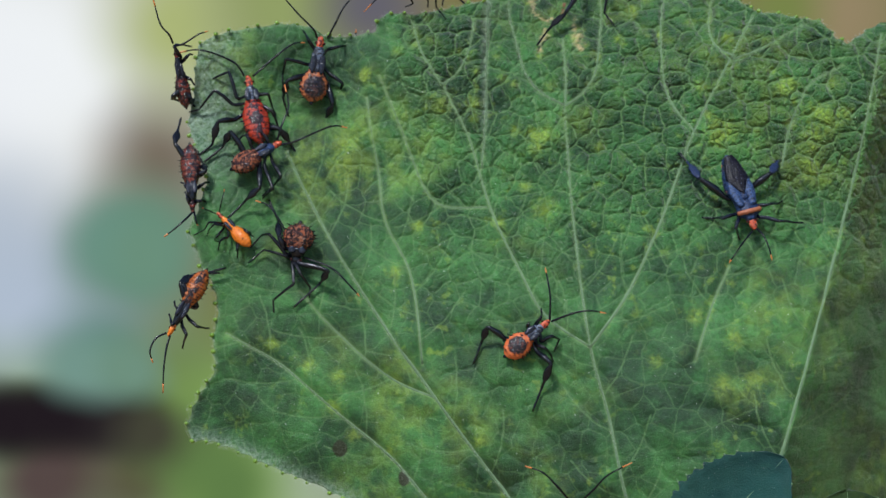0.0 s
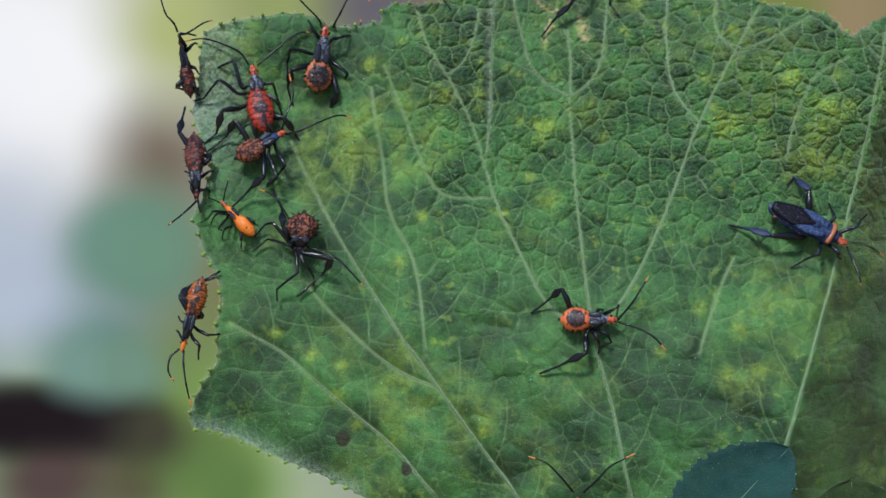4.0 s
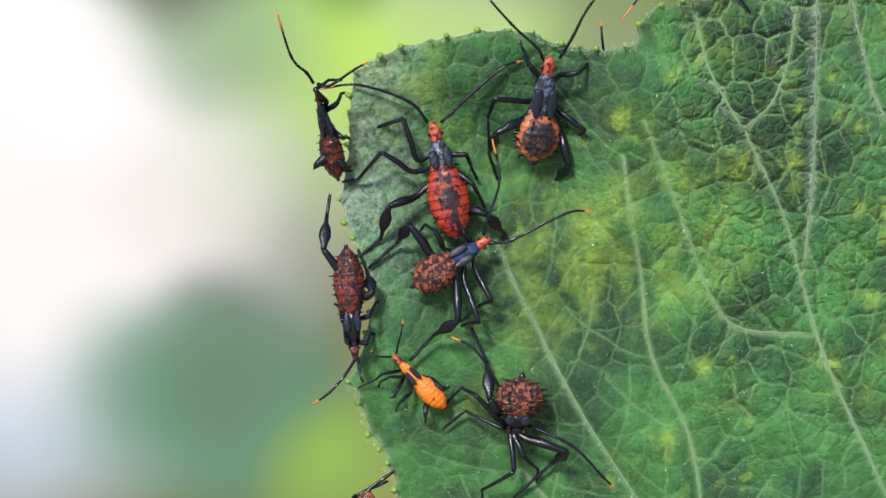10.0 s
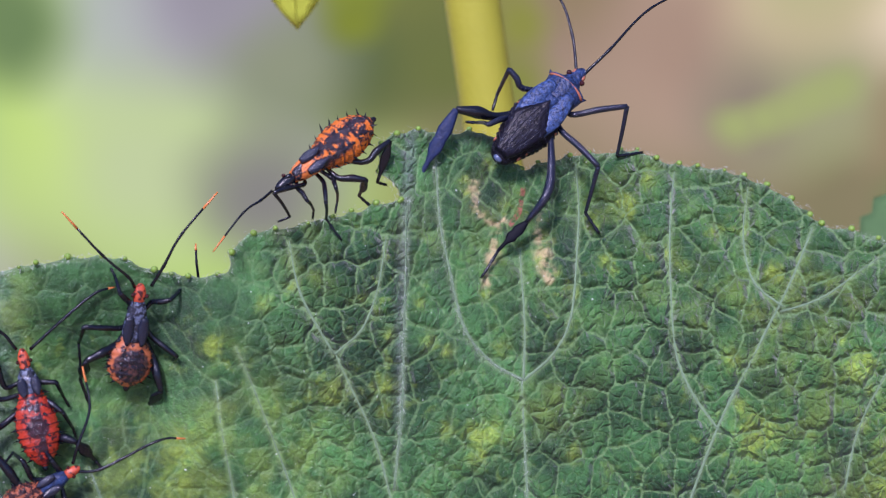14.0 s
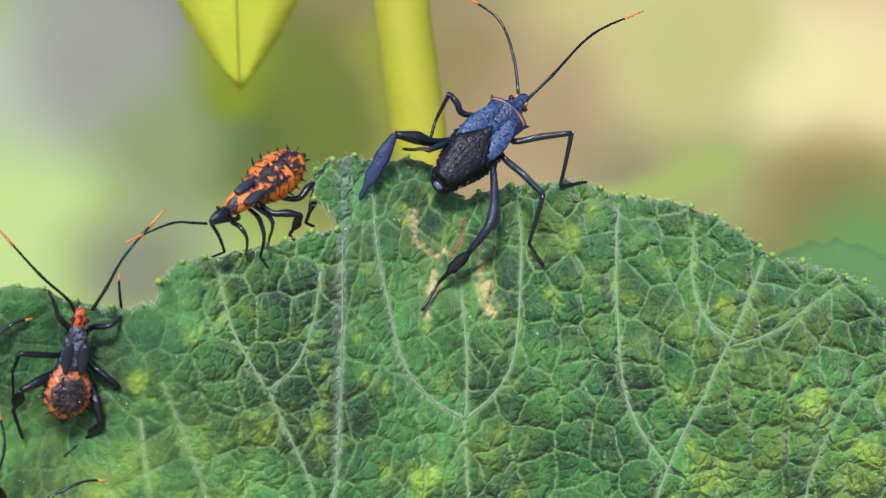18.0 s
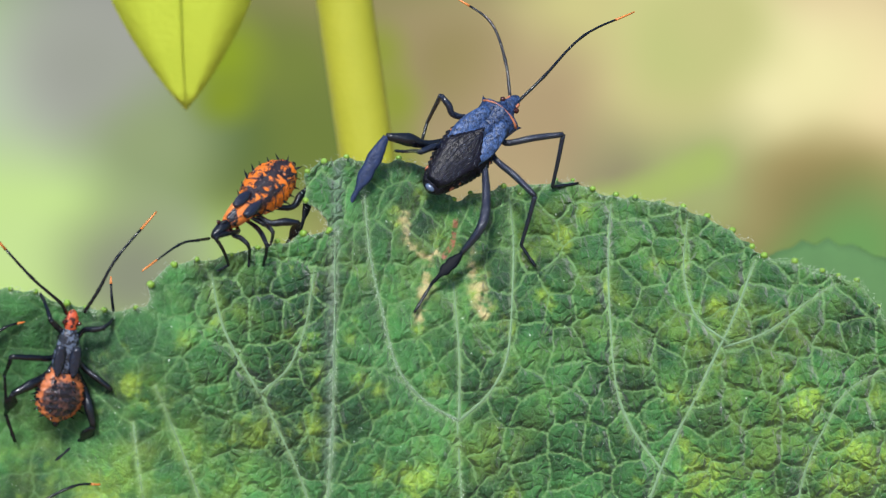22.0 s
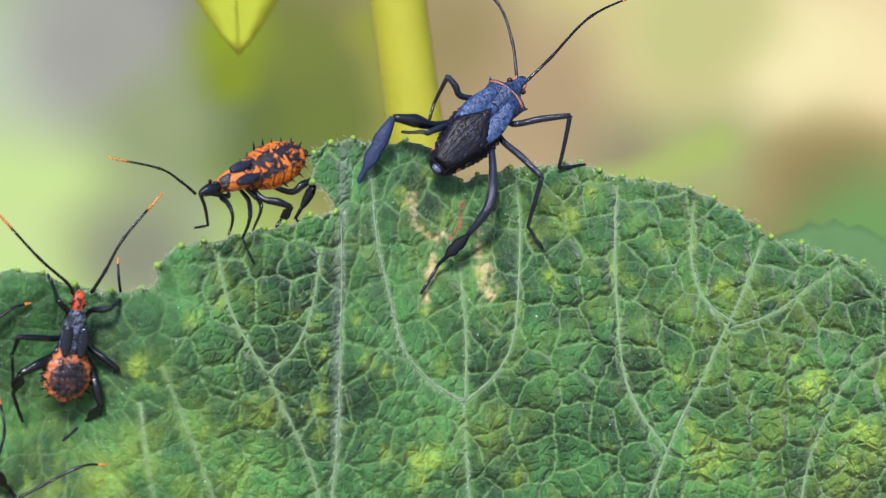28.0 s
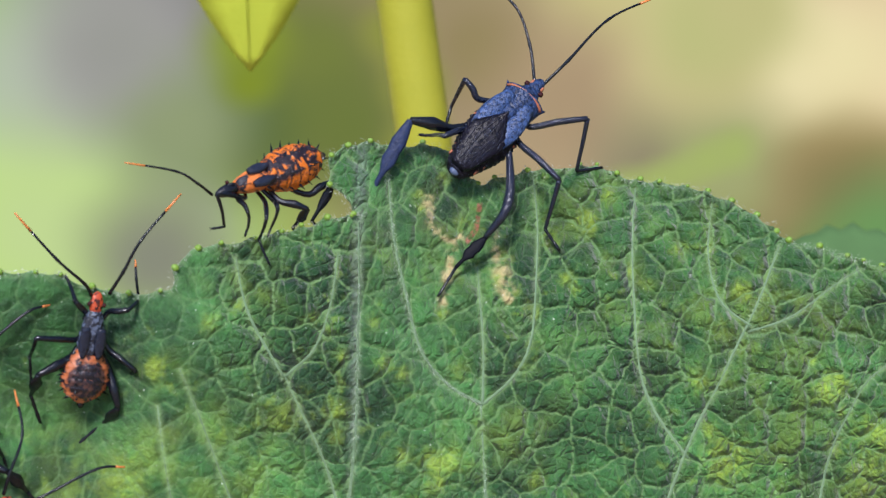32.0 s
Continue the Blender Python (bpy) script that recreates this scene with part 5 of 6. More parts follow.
        leg = part("leg", bm, LEGBLUE if adult and (bow or not hind) else BLACK, thing, "thick black hind leg with a flared shin" if hind else "slender black leg")
        leg.matrix_basis = Matrix.Translation(root)
        bm = bmesh.new()
        mid = (knee + ankle) / 2 + Vector((0, 0, 0.0004))
        pts = curve([knee - root, mid - root, ankle - root], 8)
        t = np.linspace(0, 1, len(pts))
        rr = (0.00034 - 0.0001 * t) * k
        if hind:
            if adult:
                flare = np.interp(t, [0, 0.06, 0.2, 0.32, 0.44, 0.56, 0.64, 0.72, 1], [1, 1.3, 2.1, 2.7, 2.3, 2.8, 2.2, 1.1, 1.0])
            else:
                flare = np.interp(t, [0, 0.15, 0.38, 0.55, 0.68, 0.72, 1], [1, 1.3, 2.5, 2.3, 1.8, 1.1, 1.0])
            thin = np.interp(t, [0, 0.15, 0.4, 0.6, 0.72, 1], [1, 0.9, 0.55, 0.6, 1, 1])
            tube(bm, pts, list(rr * thin), 9, list(flare / thin))
        else:
            tube(bm, pts, list(rr), 8)
        part("shin", bm, INK if bow else FLANGE if adult and hind else LEGBLUE if adult else BLACK, leg, "flat blue-black flared shin" if hind and adult else "")
        bm = bmesh.new()
        foot = (ankle + toe) / 2 + Vector((0, 0, -0.0001))
        pts = curve([ankle - root, foot - root, toe - root], 4)
        tube(bm, pts, [0.00022 * k * (1.15 if i % 3 == 0 else 0.9) for i in range(len(pts))], 7)
        tip = pts[-1] - pts[-2]
        side = tip.cross(Vector((0, 0, 1))).normalized()
        for s in (-1, 1):
            cone(bm, pts[-1], pts[-1] + (tip.normalized() + side * s * 0.8).normalized() * 0.0006, 0.0001)
        part("foot", bm, BLACK, leg)
        limbs[key] = leg
    return thing, m, limbs


RED_NYMPH = bug(
    "red nymph with a dark blotched spiny abdomen on the leaf", 7.4, 5.4, RED, GREYBLUE, HEADRED, "nymphs on the leaf", spines=3, stretch=1.18,
    at=(-0.0853, -0.0241, 0.4022), fwd=(-0.212, 0.239, 0.948), up=(0.337, -0.893, 0.3),
    head=(10.6, 0, 3.5), tail=(-10.6, 0, 3.2),
    legs=dict(
        fl=[(4.5, 4, 2.8), (12, 5.1, 4.7), (11.6, 10.6, 1.2), (14.4, 11.8, 0.3)],
        ml=[(2.6, 5.2, 2.8), (7, 10, 4.7), (3.3, 14.9, 1.2), (3.4, 17.6, 0.3)],
        hl=[(-1.8, 5.6, 2.7), (-2.6, 10.7, 4.7), (-7.8, 13.1, 1.2), (-11.3, 19.4, 0.3)],
        fr=[(4.5, -0.6, 2.8), (3.6, -4.6, 4.7), (0.9, -5.4, 1.2), (-1.2, -6.1, 0.3)],
        mr=[(1.9, -1.6, 2.8), (-1.8, -4.7, 4.7), (-5.2, -6, 1.2), (-7.3, -6.2, 0.3)],
        hr=[(-5.4, -2.6, 2.7), (-7.4, -6, 4.6), (-11.6, -8.7, 1.2), (-15.1, -10.4, 0.3)],
    ),
    ants=[[(10.6, 0.9, 3.5), (14.7, 3.5, 5), (19.3, 11.6, 5.5), (20, 18.3, 4.5)], [(10.1, -1.4, 3.5), (14.6, -8.7, 5), (17.5, -14.2, 5.5), (17.9, -17.8, 4.5)]])
CROSS_NYMPH = bug(
    "brown and blue-black nymph lying across a red nymph's tail", 6.4, 5.0, BROWN, BLUE, HEADRED, "nymphs on the leaf", spines=5,
    at=(-0.0835, -0.0291, 0.3884), fwd=(0.787, 0.442, 0.43), up=(0.312, -0.887, 0.34),
    head=(8, 0, 4.5), tail=(-8, 0, 3.5),
    legs=dict(
        fr=[(2.9, -3.5, 3.6), (2.2, -9.4, 5.6), (0.3, -9.1, 1.2), (-3.9, -9.9, 0.3)],
        mr=[(0.3, -3.7, 3.5), (-1.6, -11.4, 5.4), (-3.6, -10.6, 1.2), (-4.3, -10.6, 0.3)],
        hr=[(-1, -3.2, 3.4), (-4.5, -9.3, 5.3), (-9.4, -9.3, 1.2), (-15.3, -10.9, 0.3)],
        fl=[(4.7, 0.6, 3.6), (4.6, 3.7, 5.6), (4.4, 7.7, 1.2), (4.3, 9.6, 0.3)],
        ml=[(0.2, 2.5, 3.5), (0.4, 6.2, 5.4), (-0.3, 8.2, 1.2), (-2.7, 7.3, 0.3)],
        hl=[(-2.1, 1.8, 3.4), (-2.9, 9.5, 5.3), (-6.2, 8.1, 1.2), (-12.7, 7, 0.3)],
    ),
    ants=[[(7.3, -0.6, 4.5), (11, -2.3, 6), (21.6, -3.4, 6.5), (25.9, -5.7, 5.5)], [(7.3, 1.1, 4.5), (9.7, 3.4, 6), (14.8, 7.9, 6.5), (17.5, 14.6, 5.5)]])
TOP_NYMPH = bug(
    "orange-rimmed nymph with a black back near the leaf's notch", 8.1, 5.0, RIMMED, GREYBLUE, HEADRED, "nymphs on the leaf", spines=7, stretch=0.86,
    at=(-0.0692, -0.0162, 0.4143), fwd=(0.167, 0.098, 0.981), up=(0.418, -0.908, 0.02),
    head=(9.6, 0, 3.6), tail=(-9.6, 0, 3.2),
    legs=dict(
        fl=[(5.5, 1.1, 2.9), (7.8, 3.7, 4.8), (10, 4.3, 1.2), (11, 4.9, 0.3)],
        fr=[(6.2, -2.5, 2.9), (7.2, -5.1, 4.8), (8.6, -7.8, 1.2), (7.9, -9.5, 0.3)],
        ml=[(1.1, 2.1, 2.8), (1.2, 9.1, 4.7), (-2.7, 9, 1.2), (-8.5, 7.7, 0.3)],
        mr=[(-0.1, -3.4, 2.8), (-2.9, -7.9, 4.7), (-4.7, -7.8, 1.2), (-6.7, -7.1, 0.3)],
        hl=[(-1.8, 2.5, 2.8), (-4.9, 7.9, 4.7), (-9.3, 7.9, 1.2), (-14.1, 5.5, 0.3)],
        hr=[(-3.7, -4, 2.8), (-9.5, -6, 4.7), (-13.2, -4.8, 1.2), (-17.7, -1.1, 0.3)],
    ),
    ants=[[(8.8, 1, 3.6), (10.9, 2.7, 5.1), (14.6, 7.9, 5.6), (21.2, 15.4, 4.6)], [(9.3, -1.9, 3.6), (13.5, -3.3, 5.1), (19.3, -5.4, 5.6), (27.4, -11, 4.6)]])
EDGE_NYMPH = bug(
    "dark nymph clinging to the upper side edge of the leaf", 4.2, 4.0, MAROON, BLACK, MAROON, "nymphs on the leaf", spines=9,
    at=(-0.1044, -0.0304, 0.4133), fwd=(-0.109, -0.117, 0.987), up=(0.391, -0.918, -0.066),
    head=(8.6, 0, 3), tail=(-8.6, 0, 2.5),
    legs=dict(
        fl=[(5.5, -1.1, 2.3), (8.9, 0.3, 4.2), (9.1, -2.4, 1.2), (8.3, -4.6, 0.3)],
        fr=[(4.4, -1.4, 2.3), (5.6, -2.9, 4.2), (6.2, -4, 1.2), (5.9, -4.6, 0.3)],
        ml=[(1.1, -1.1, 2.2), (2.3, 0.4, 4.1), (3.4, 0.6, 1.2), (4, 0.7, 0.3)],
        mr=[(-0, -1.4, 2.2), (-0.9, -2.5, 4.1), (-1.6, -3.1, 1.2), (-2.5, -3.6, 0.3)],
        hl=[(-3.2, -0.3, 2.2), (-4.6, 3.2, 4.1), (-5.6, 2.6, 1.2), (-6.7, 0.5, 0.3)],
        hr=[(-4.3, -0.7, 2.1), (-6.2, -1.6, 4), (-7.8, -2, 1.2), (-8.4, -2.5, 0.3)],
    ),
    ants=[[(9.8, 0.3, 3), (12.2, 1, 4.5), (15.7, 2.9, 5), (23.8, 3.5, 4)], [(9.4, -0.4, 3), (9, -2.2, 4.5), (10.9, -6.9, 5), (11.4, -9.8, 4)]])
HANGING_NYMPH = bug(
    "maroon spiny nymph hanging head down on the leaf's edge", 5.6, 5.0, MAROON, BLACK, MAROON, "nymphs on the leaf", spines=11, stretch=1.12,
    at=(-0.1002, -0.0369, 0.3831), fwd=(0.096, -0.275, -0.957), up=(0.331, -0.897, 0.291),
    head=(10, 0, 3.2), tail=(-10, 0, 3.6),
    legs=dict(
        fl=[(6.7, 0.7, 2.7), (7.2, 2.1, 4.6), (5.6, 2.9, 1.2), (5.9, 3.7, 0.3)],
        fr=[(7.2, -0.6, 2.7), (6.5, -1.3, 4.6), (3.7, -1.5, 1.2), (2.8, -1.8, 0.3)],
        ml=[(2.7, 1.7, 2.8), (2.4, 3, 4.7), (0.4, 4.3, 1.2), (0.1, 5, 0.3)],
        mr=[(2.6, -1, 2.8), (2.8, -1.7, 4.7), (0.6, -2, 1.2), (-0.1, -2.8, 0.3)],
        hl=[(-0.7, 1.8, 2.8), (-1.6, 4, 4.7), (-5.4, 3.3, 1.2), (-9.3, 2.1, 0.3)],
        hr=[(-2.5, 0.8, 2.8), (-9.9, -4, 4.7), (-16, -2.9, 1.2), (-19.4, -2.1, 0.3)],
    ),
    ants=[[(9.8, 0, 3.2), (12.4, -2.1, 4.7), (15.1, -5, 5.2), (17, -8, 4.2)], [(9.7, 0.4, 3.2), (12, 0.6, 4.7), (13.3, 0.8, 5.2), (14.1, 1.3, 4.2)]])
SMALL_NYMPH = bug(
    "small bright orange nymph on the leaf", 4.0, 3.4, ORANGE, ORANGE, HEADRED, "nymphs on the leaf", spines=0, leg_size=0.62,
    at=(-0.0885, -0.037, 0.369), fwd=(-0.679, -0.025, 0.734), up=(0.299, -0.922, 0.245),
    head=(6.7, 0, 2), tail=(-6.7, 0, 2),
    legs=dict(
        fl=[(2.2, 1.8, 1.4), (1.3, 5, 3.3), (1.4, 5.8, 1.2), (0.8, 5.2, 0.3)],
        fr=[(3.7, 1.1, 1.4), (5.7, 3.7, 3.3), (5.6, 5.5, 1.2), (6.6, 8.5, 0.3)],
        ml=[(-0.4, 2.4, 1.4), (-0.2, 5, 3.3), (-0.6, 6.2, 1.2), (-1.1, 6.8, 0.3)],
        mr=[(1.8, 0.7, 1.4), (4.3, 3, 3.3), (4.7, 4.9, 1.2), (4.2, 6, 0.3)],
        hl=[(-3.4, 1.6, 1.4), (-4.9, 3.3, 3.3), (-5.3, 3.5, 1.2), (-6.3, 4.6, 0.3)],
        hr=[(-1.3, -1.8, 1.4), (-3.8, -2, 3.3), (-4.5, -2.5, 1.2), (-4.8, -2.9, 0.3)],
    ),
    ants=[[(6.6, 0.5, 2), (7.7, 1.3, 3.5), (8.8, 2, 4), (10.1, 2.1, 3)], [(6.3, -0.6, 2), (7.7, -2.7, 3.5), (8.5, -4.1, 4), (9.9, -5.9, 3)]])
ROUND_NYMPH = bug(
    "round reddish-brown spiny nymph standing on long black legs", 8.6, 6.0, BROWN, BLACK, BLACK, "nymphs on the leaf", spines=13, stretch=1.2,
    at=(-0.0714, -0.0333, 0.3635), fwd=(-0.085, -0.281, -0.956), up=(0.267, -0.931, 0.25),
    head=(5.6, 0, 2.5), tail=(-5.6, 0, 5),
    legs=dict(
        fr=[(3.9, -2.1, 2.5), (3.8, -3.1, 4.4), (1.9, -9.3, 1.2), (5.6, -12.9, 0.3)],
        mr=[(3, -2.7, 2.9), (-1.7, -8, 4.8), (-2.2, -10.4, 1.2), (1.2, -12.9, 0.3)],
        hr=[(1.5, -3.4, 3.2), (-1.1, -5.3, 5), (-7.2, -6.4, 1.2), (-12.8, -9.6, 0.3)],
        fl=[(4.6, -0.9, 2.5), (11.4, 0.2, 4.4), (15.8, -5, 1.2), (18.8, -4.5, 0.3)],
        ml=[(4.7, -0.4, 2.9), (8.6, 1.7, 4.8), (11.1, 4.6, 1.2), (13.6, 4.7, 0.3)],
        hl=[(4.9, 0.7, 3.1), (6.9, 9.2, 5), (9.7, 7.1, 1.2), (16.8, 0.8, 0.3)],
    ),
    ants=[[(3.2, 1.8, 2.5), (5.8, 9.9, 4), (10.7, 15.8, 4.5), (12.8, 18.3, 3.5)], [(1.1, -2.2, 2.5), (-2.2, -3.1, 4), (-9.3, -8.5, 4.5), (-11.3, -13.1, 3.5)]])
TURNING_NYMPH = bug(
    "orange and black nymph turning on the leaf's side edge", 5.4, 5.0, RUST, BLACK, ORANGE, "nymphs on the leaf", spines=15,
    at=(-0.1006, -0.045, 0.3474), fwd=(-0.346, -0.224, -0.911), up=(0.292, -0.949, 0.122),
    head=(10.3, -0, 3.2), tail=(-10.3, 0, 3.4),
    legs=dict(
        fl=[(6.1, 1.9, 2.7), (7.7, 4.3, 4.6), (9.6, 4.3, 1.2), (11, 4.7, 0.3)],
        fr=[(6, -0.1, 2.7), (7.3, -0.5, 4.6), (5.3, -2.4, 1.2), (4.9, -3, 0.3)],
        ml=[(3.6, 2.6, 2.7), (4.4, 5.6, 4.6), (3.5, 7.3, 1.2), (2.9, 8.2, 0.3)],
        mr=[(2.8, 0.3, 2.7), (3, -1.1, 4.6), (2.1, -2.8, 1.2), (1.1, -3.6, 0.3)],
        hl=[(-0.4, 2.7, 2.7), (-3.7, -3.5, 4.6), (-8, -1.7, 1.2), (-13.7, 3.9, 0.3)],
        hr=[(0.5, 0.3, 2.7), (-3.7, -4.3, 4.6), (-8.1, -2.3, 1.2), (-11.6, 3, 0.3)],
    ),
    ants=[[(9.8, -0.8, 3.2), (12.6, -2.4, 4.2), (16.2, -2.0, 4.4), (18.6, 0.2, 4.0)], [(9.9, 0.4, 3.2), (13.4, 1.4, 4.2), (18.6, 3.6, 4.4), (24.2, 6.6, 3.8)]])
WALKING_NYMPH = bug(
    "orange-rimmed nymph walking across the leaf", 6.8, 4.6, RIMMED_SMALL, GREYBLUE, HEADRED, "nymphs on the leaf", spines=17,
    at=(-0.003, -0.0258, 0.3374), fwd=(0.992, 0.123, -0.014), up=(0.123, -0.964, 0.237),
    head=(7.7, 0, 3.5), tail=(-7.7, 0, 3.2),
    legs=dict(
        fl=[(4.1, 1.6, 2.8), (6.2, 1.9, 4.7), (7.5, 3.2, 1.2), (8.3, 4.5, 0.3)],
        fr=[(2.4, -2.9, 2.8), (5.3, -3.9, 4.7), (6.7, -5.3, 1.2), (3.8, -6.7, 0.3)],
        ml=[(2, 2.5, 2.8), (2.6, 2.6, 4.7), (3.1, 3.6, 1.2), (3.6, 3.6, 0.3)],
        mr=[(0.8, -2.8, 2.8), (1.9, -5.4, 4.7), (2.3, -6.8, 1.2), (1.7, -8.7, 0.3)],
        hl=[(-4.2, 3.2, 2.7), (-6.4, 9, 4.7), (-10.3, 7.3, 1.2), (-15.4, 4.4, 0.3)],
        hr=[(-0.2, -4.4, 2.7), (0.5, -9.6, 4.7), (-5.2, -12.5, 1.2), (-11.1, -15.8, 0.3)],
    ),
    ants=[[(7.7, 0, 3.5), (11.5, 4.3, 5), (13.7, 7.9, 5.5), (15.9, 11.9, 4.5)], [(7.9, -0.5, 3.5), (13.3, -2.6, 5), (17.4, -5, 5.5), (20.6, -8.3, 4.5)]])
WALKING_ADULT = bug(
    "blue-black adult bug with an orange collar walking on the leaf", 8.6, 5.0, BLUE, BLUE, HEADRED, "adult bugs", adult=True, leg_size=0.9, collar=2.6, category="bug",
    at=(0.0576, -0.0106, 0.363), fwd=(0.647, -0.298, -0.702), up=(0.064, -0.896, 0.44),
    head=(11.7, 0, 4), tail=(-11.7, 0, 3.5),
    legs=dict(
        fl=[(4.7, 2.6, 3.3), (5.9, 5, 5.2), (4.8, 9.7, 1.2), (3.9, 11.3, 0.3)],
        fr=[(5.5, -3.7, 3.3), (6.6, -7.5, 5.2), (4.3, -8.8, 1.2), (2.5, -12.7, 0.3)],
        ml=[(7.5, 2.2, 3.2), (11.4, 6.8, 5.1), (11.2, 11.5, 1.2), (11.7, 14.6, 0.3)],
        mr=[(6.9, -2.9, 3.2), (10.1, -5.2, 5.1), (10.7, -4.2, 1.2), (11.9, -3.9, 0.3)],
        hl=[(-0.9, 3.6, 3.1), (-3, 9.7, 5), (-7.7, 14.2, 1.2), (-8.8, 11.3, 0.3)],
        hr=[(0.4, -3.9, 3.1), (-6.8, -9.9, 5), (-14.2, -10.4, 1.2), (-17.9, -11.5, 0.3)],
    ),
    ants=[[(11.2, 0.4, 4), (14.5, 1.1, 5.5), (18.1, 1.2, 6), (21.9, 1.1, 5)], [(11.8, -0.8, 4), (15.2, -5.1, 5.5), (18, -8.4, 6), (19.5, -10.4, 5)]])
PERCHED_ADULT = bug(
    "blue-black adult leaf-footed bug perched on the leaf's rim", 11.0, 6.5, WING, BLUE, BLUE, "adult bugs", adult=True, leg_size=1.02, category="bug",
    size=0.985, at=(0.0008, 0.0245, 0.4424), fwd=(0.611, 0.603, 0.512), up=(0.227, -0.754, 0.617),
    head=(12.5, 0, 9), tail=(-12.5, 0, 5),
    legs=dict(
        hl=[(-6.1, 5.8, 6.4), (-11.7, 11.8, 8.3), (-24.4, 8.6, 1.2), (-25, 12.4, 0.3)],
        fl=[(1.6, 6, 7.4), (1.7, 10.2, 9.3), (0.3, 10.1, 1.2), (-2.6, 8.6, 0.3)],
        ml=[(-4.2, 3.8, 6.8), (-9.8, 5.3, 8.7), (-7.3, 8.7, 1.2), (-8.3, 10.5, 0.3)],
        fr=[(4.1, -4.2, 7.4), (12.4, -11, 9.3), (7.2, -15.3, 1.2), (12, -18.2, 0.3)],
        mr=[(0.5, -4.5, 6.8), (-1.2, -15.2, 8.7), (-6.6, -18.7, 1.2), (-7.5, -23.2, 0.3)],
        hr=[(-1.6, -4.1, 6.4), (-11.0, -11.4, 7.6), (-17.4, -12.3, 3.4), (-24.4, -11.9, 0.9), (-30.3, -13.1, -0.3)],
    ),
    ants=[[(11.0, 0.7, 9), (15.9, 6.4, 10.5), (20, 13.6, 11), (19.9, 21.9, 10)], [(11.4, -0.6, 9), (18.6, -0.9, 10.5), (31.3, -0.7, 11), (43.9, -4.1, 10)]])
RIM_NYMPH = bug(
    "orange nymph with a dark spiny back on the leaf's rim", 7.9, 7.2, SADDLED, PIEBALD, BLACK, "nymphs on the leaf", spines=19, leg_size=0.85, stretch=1.1,
    size=0.972, at=(-0.0391, 0.0035, 0.4397), fwd=(-0.664, -0.639, -0.388), up=(0.402, -0.743, 0.535),
    head=(11.4, 0, 3), tail=(-11.4, 0, 7.5),
    legs=dict(
        fl=[(6.3, 2.2, 3.5), (13.2, 0.6, 5.4), (11.5, 5.4, 1.2), (13.5, 4.8, 0.3)],
        fr=[(7.7, 1.8, 3.5), (8.8, 5.2, 5.4), (6.8, 6.9, 1.2), (7.5, 7.9, 0.3)],
        ml=[(3.1, 3.8, 4.2), (6.3, 7.6, 6.1), (5.9, 9.6, 1.2), (5.6, 14.3, 0.3)],
        mr=[(1.3, 4.1, 4.2), (2.9, 6.6, 6.1), (1.7, 8, 1.2), (3.1, 9.5, 0.3)],
        hl=[(0.4, 4.9, 4.7), (-3, 8.5, 6.5), (-2.6, 9.5, 1.2), (-3.7, 12.4, 0.3)],
        hr=[(-5.7, 5.1, 4.7), (-12.2, 5, 6.5), (-7.5, 9.4, 1.2), (-9.2, 10.7, 0.3)],
    ),
    ants=[[(12.1, -0.2, 3), (15.7, 0.3, 4.5), (20.4, 0.5, 5), (29.2, 3.1, 4)], [(9.3, -0.8, 3), (8.9, -0.6, 4.5), (8.2, -0.3, 5), (7.5, -0.4, 4)]])
BEHIND_NYMPH = bug(
    "nymph behind the leaf's rim with one antenna showing", 5.6, 4.0, BROWN, BLACK, HEADRED, "nymphs on the leaf", spines=23,
    at=(-0.0568, -0.0109, 0.4112), fwd=(-0.059, 0.213, 0.975), up=(0.395, -0.892, 0.219),
    head=(5.7, -0, -4.5), tail=(-5.7, -0, -4.5),
    ants=[[(6.3, 0.1, -4.5), (9.9, 0.2, -3), (13.8, 0.5, -2.5), (17.1, 0.3, -3.5)], [(5.9, -0.6, -4.5), (4.9, -2.1, -3), (3.8, -3.4, -2.5), (1.8, -4.5, -3.5)]])
LOW_NYMPH = bug(
    "nymph low on the leaf with long thin antennae", 5.6, 4.6, BROWN, BLACK, HEADRED, "nymphs on the leaf", spines=21,
    at=(0.0008, -0.031, 0.2834), fwd=(0.112, -0.039, 0.993), up=(0.027, -0.999, -0.042),
    head=(7.9, -0, 3.5), tail=(-7.9, 0, 3.2),
    ants=[[(9, 1.3, 3.5), (13, 4.8, 5), (16.4, 8.7, 5.5), (17.7, 13.7, 4.5)], [(9.2, -1.4, 3.5), (13, -4.9, 5), (17.1, -8.4, 5.5), (20.8, -14.5, 4.5)]])


# ---- what moves ----
def on_leaf(x, z, toward_x, toward_z):
    """A bug's pose on the blade, facing along the blade towards a second place."""
    h = 0.0005
    y = lambda a, b: float(depth(a, b))
    n = Vector(((y(x + h, z) - y(x - h, z)) / (2 * h), -1, (y(x, z + h) - y(x, z - h)) / (2 * h))).normalized()
    f = Vector((toward_x, y(toward_x, toward_z), toward_z)) - Vector((x, y(x, z), z))
    f = (f - n * f.dot(n)).normalized()
    return Matrix.Translation((x, y(x, z), z)) @ Matrix((f, n.cross(f), n)).transposed().to_4x4()


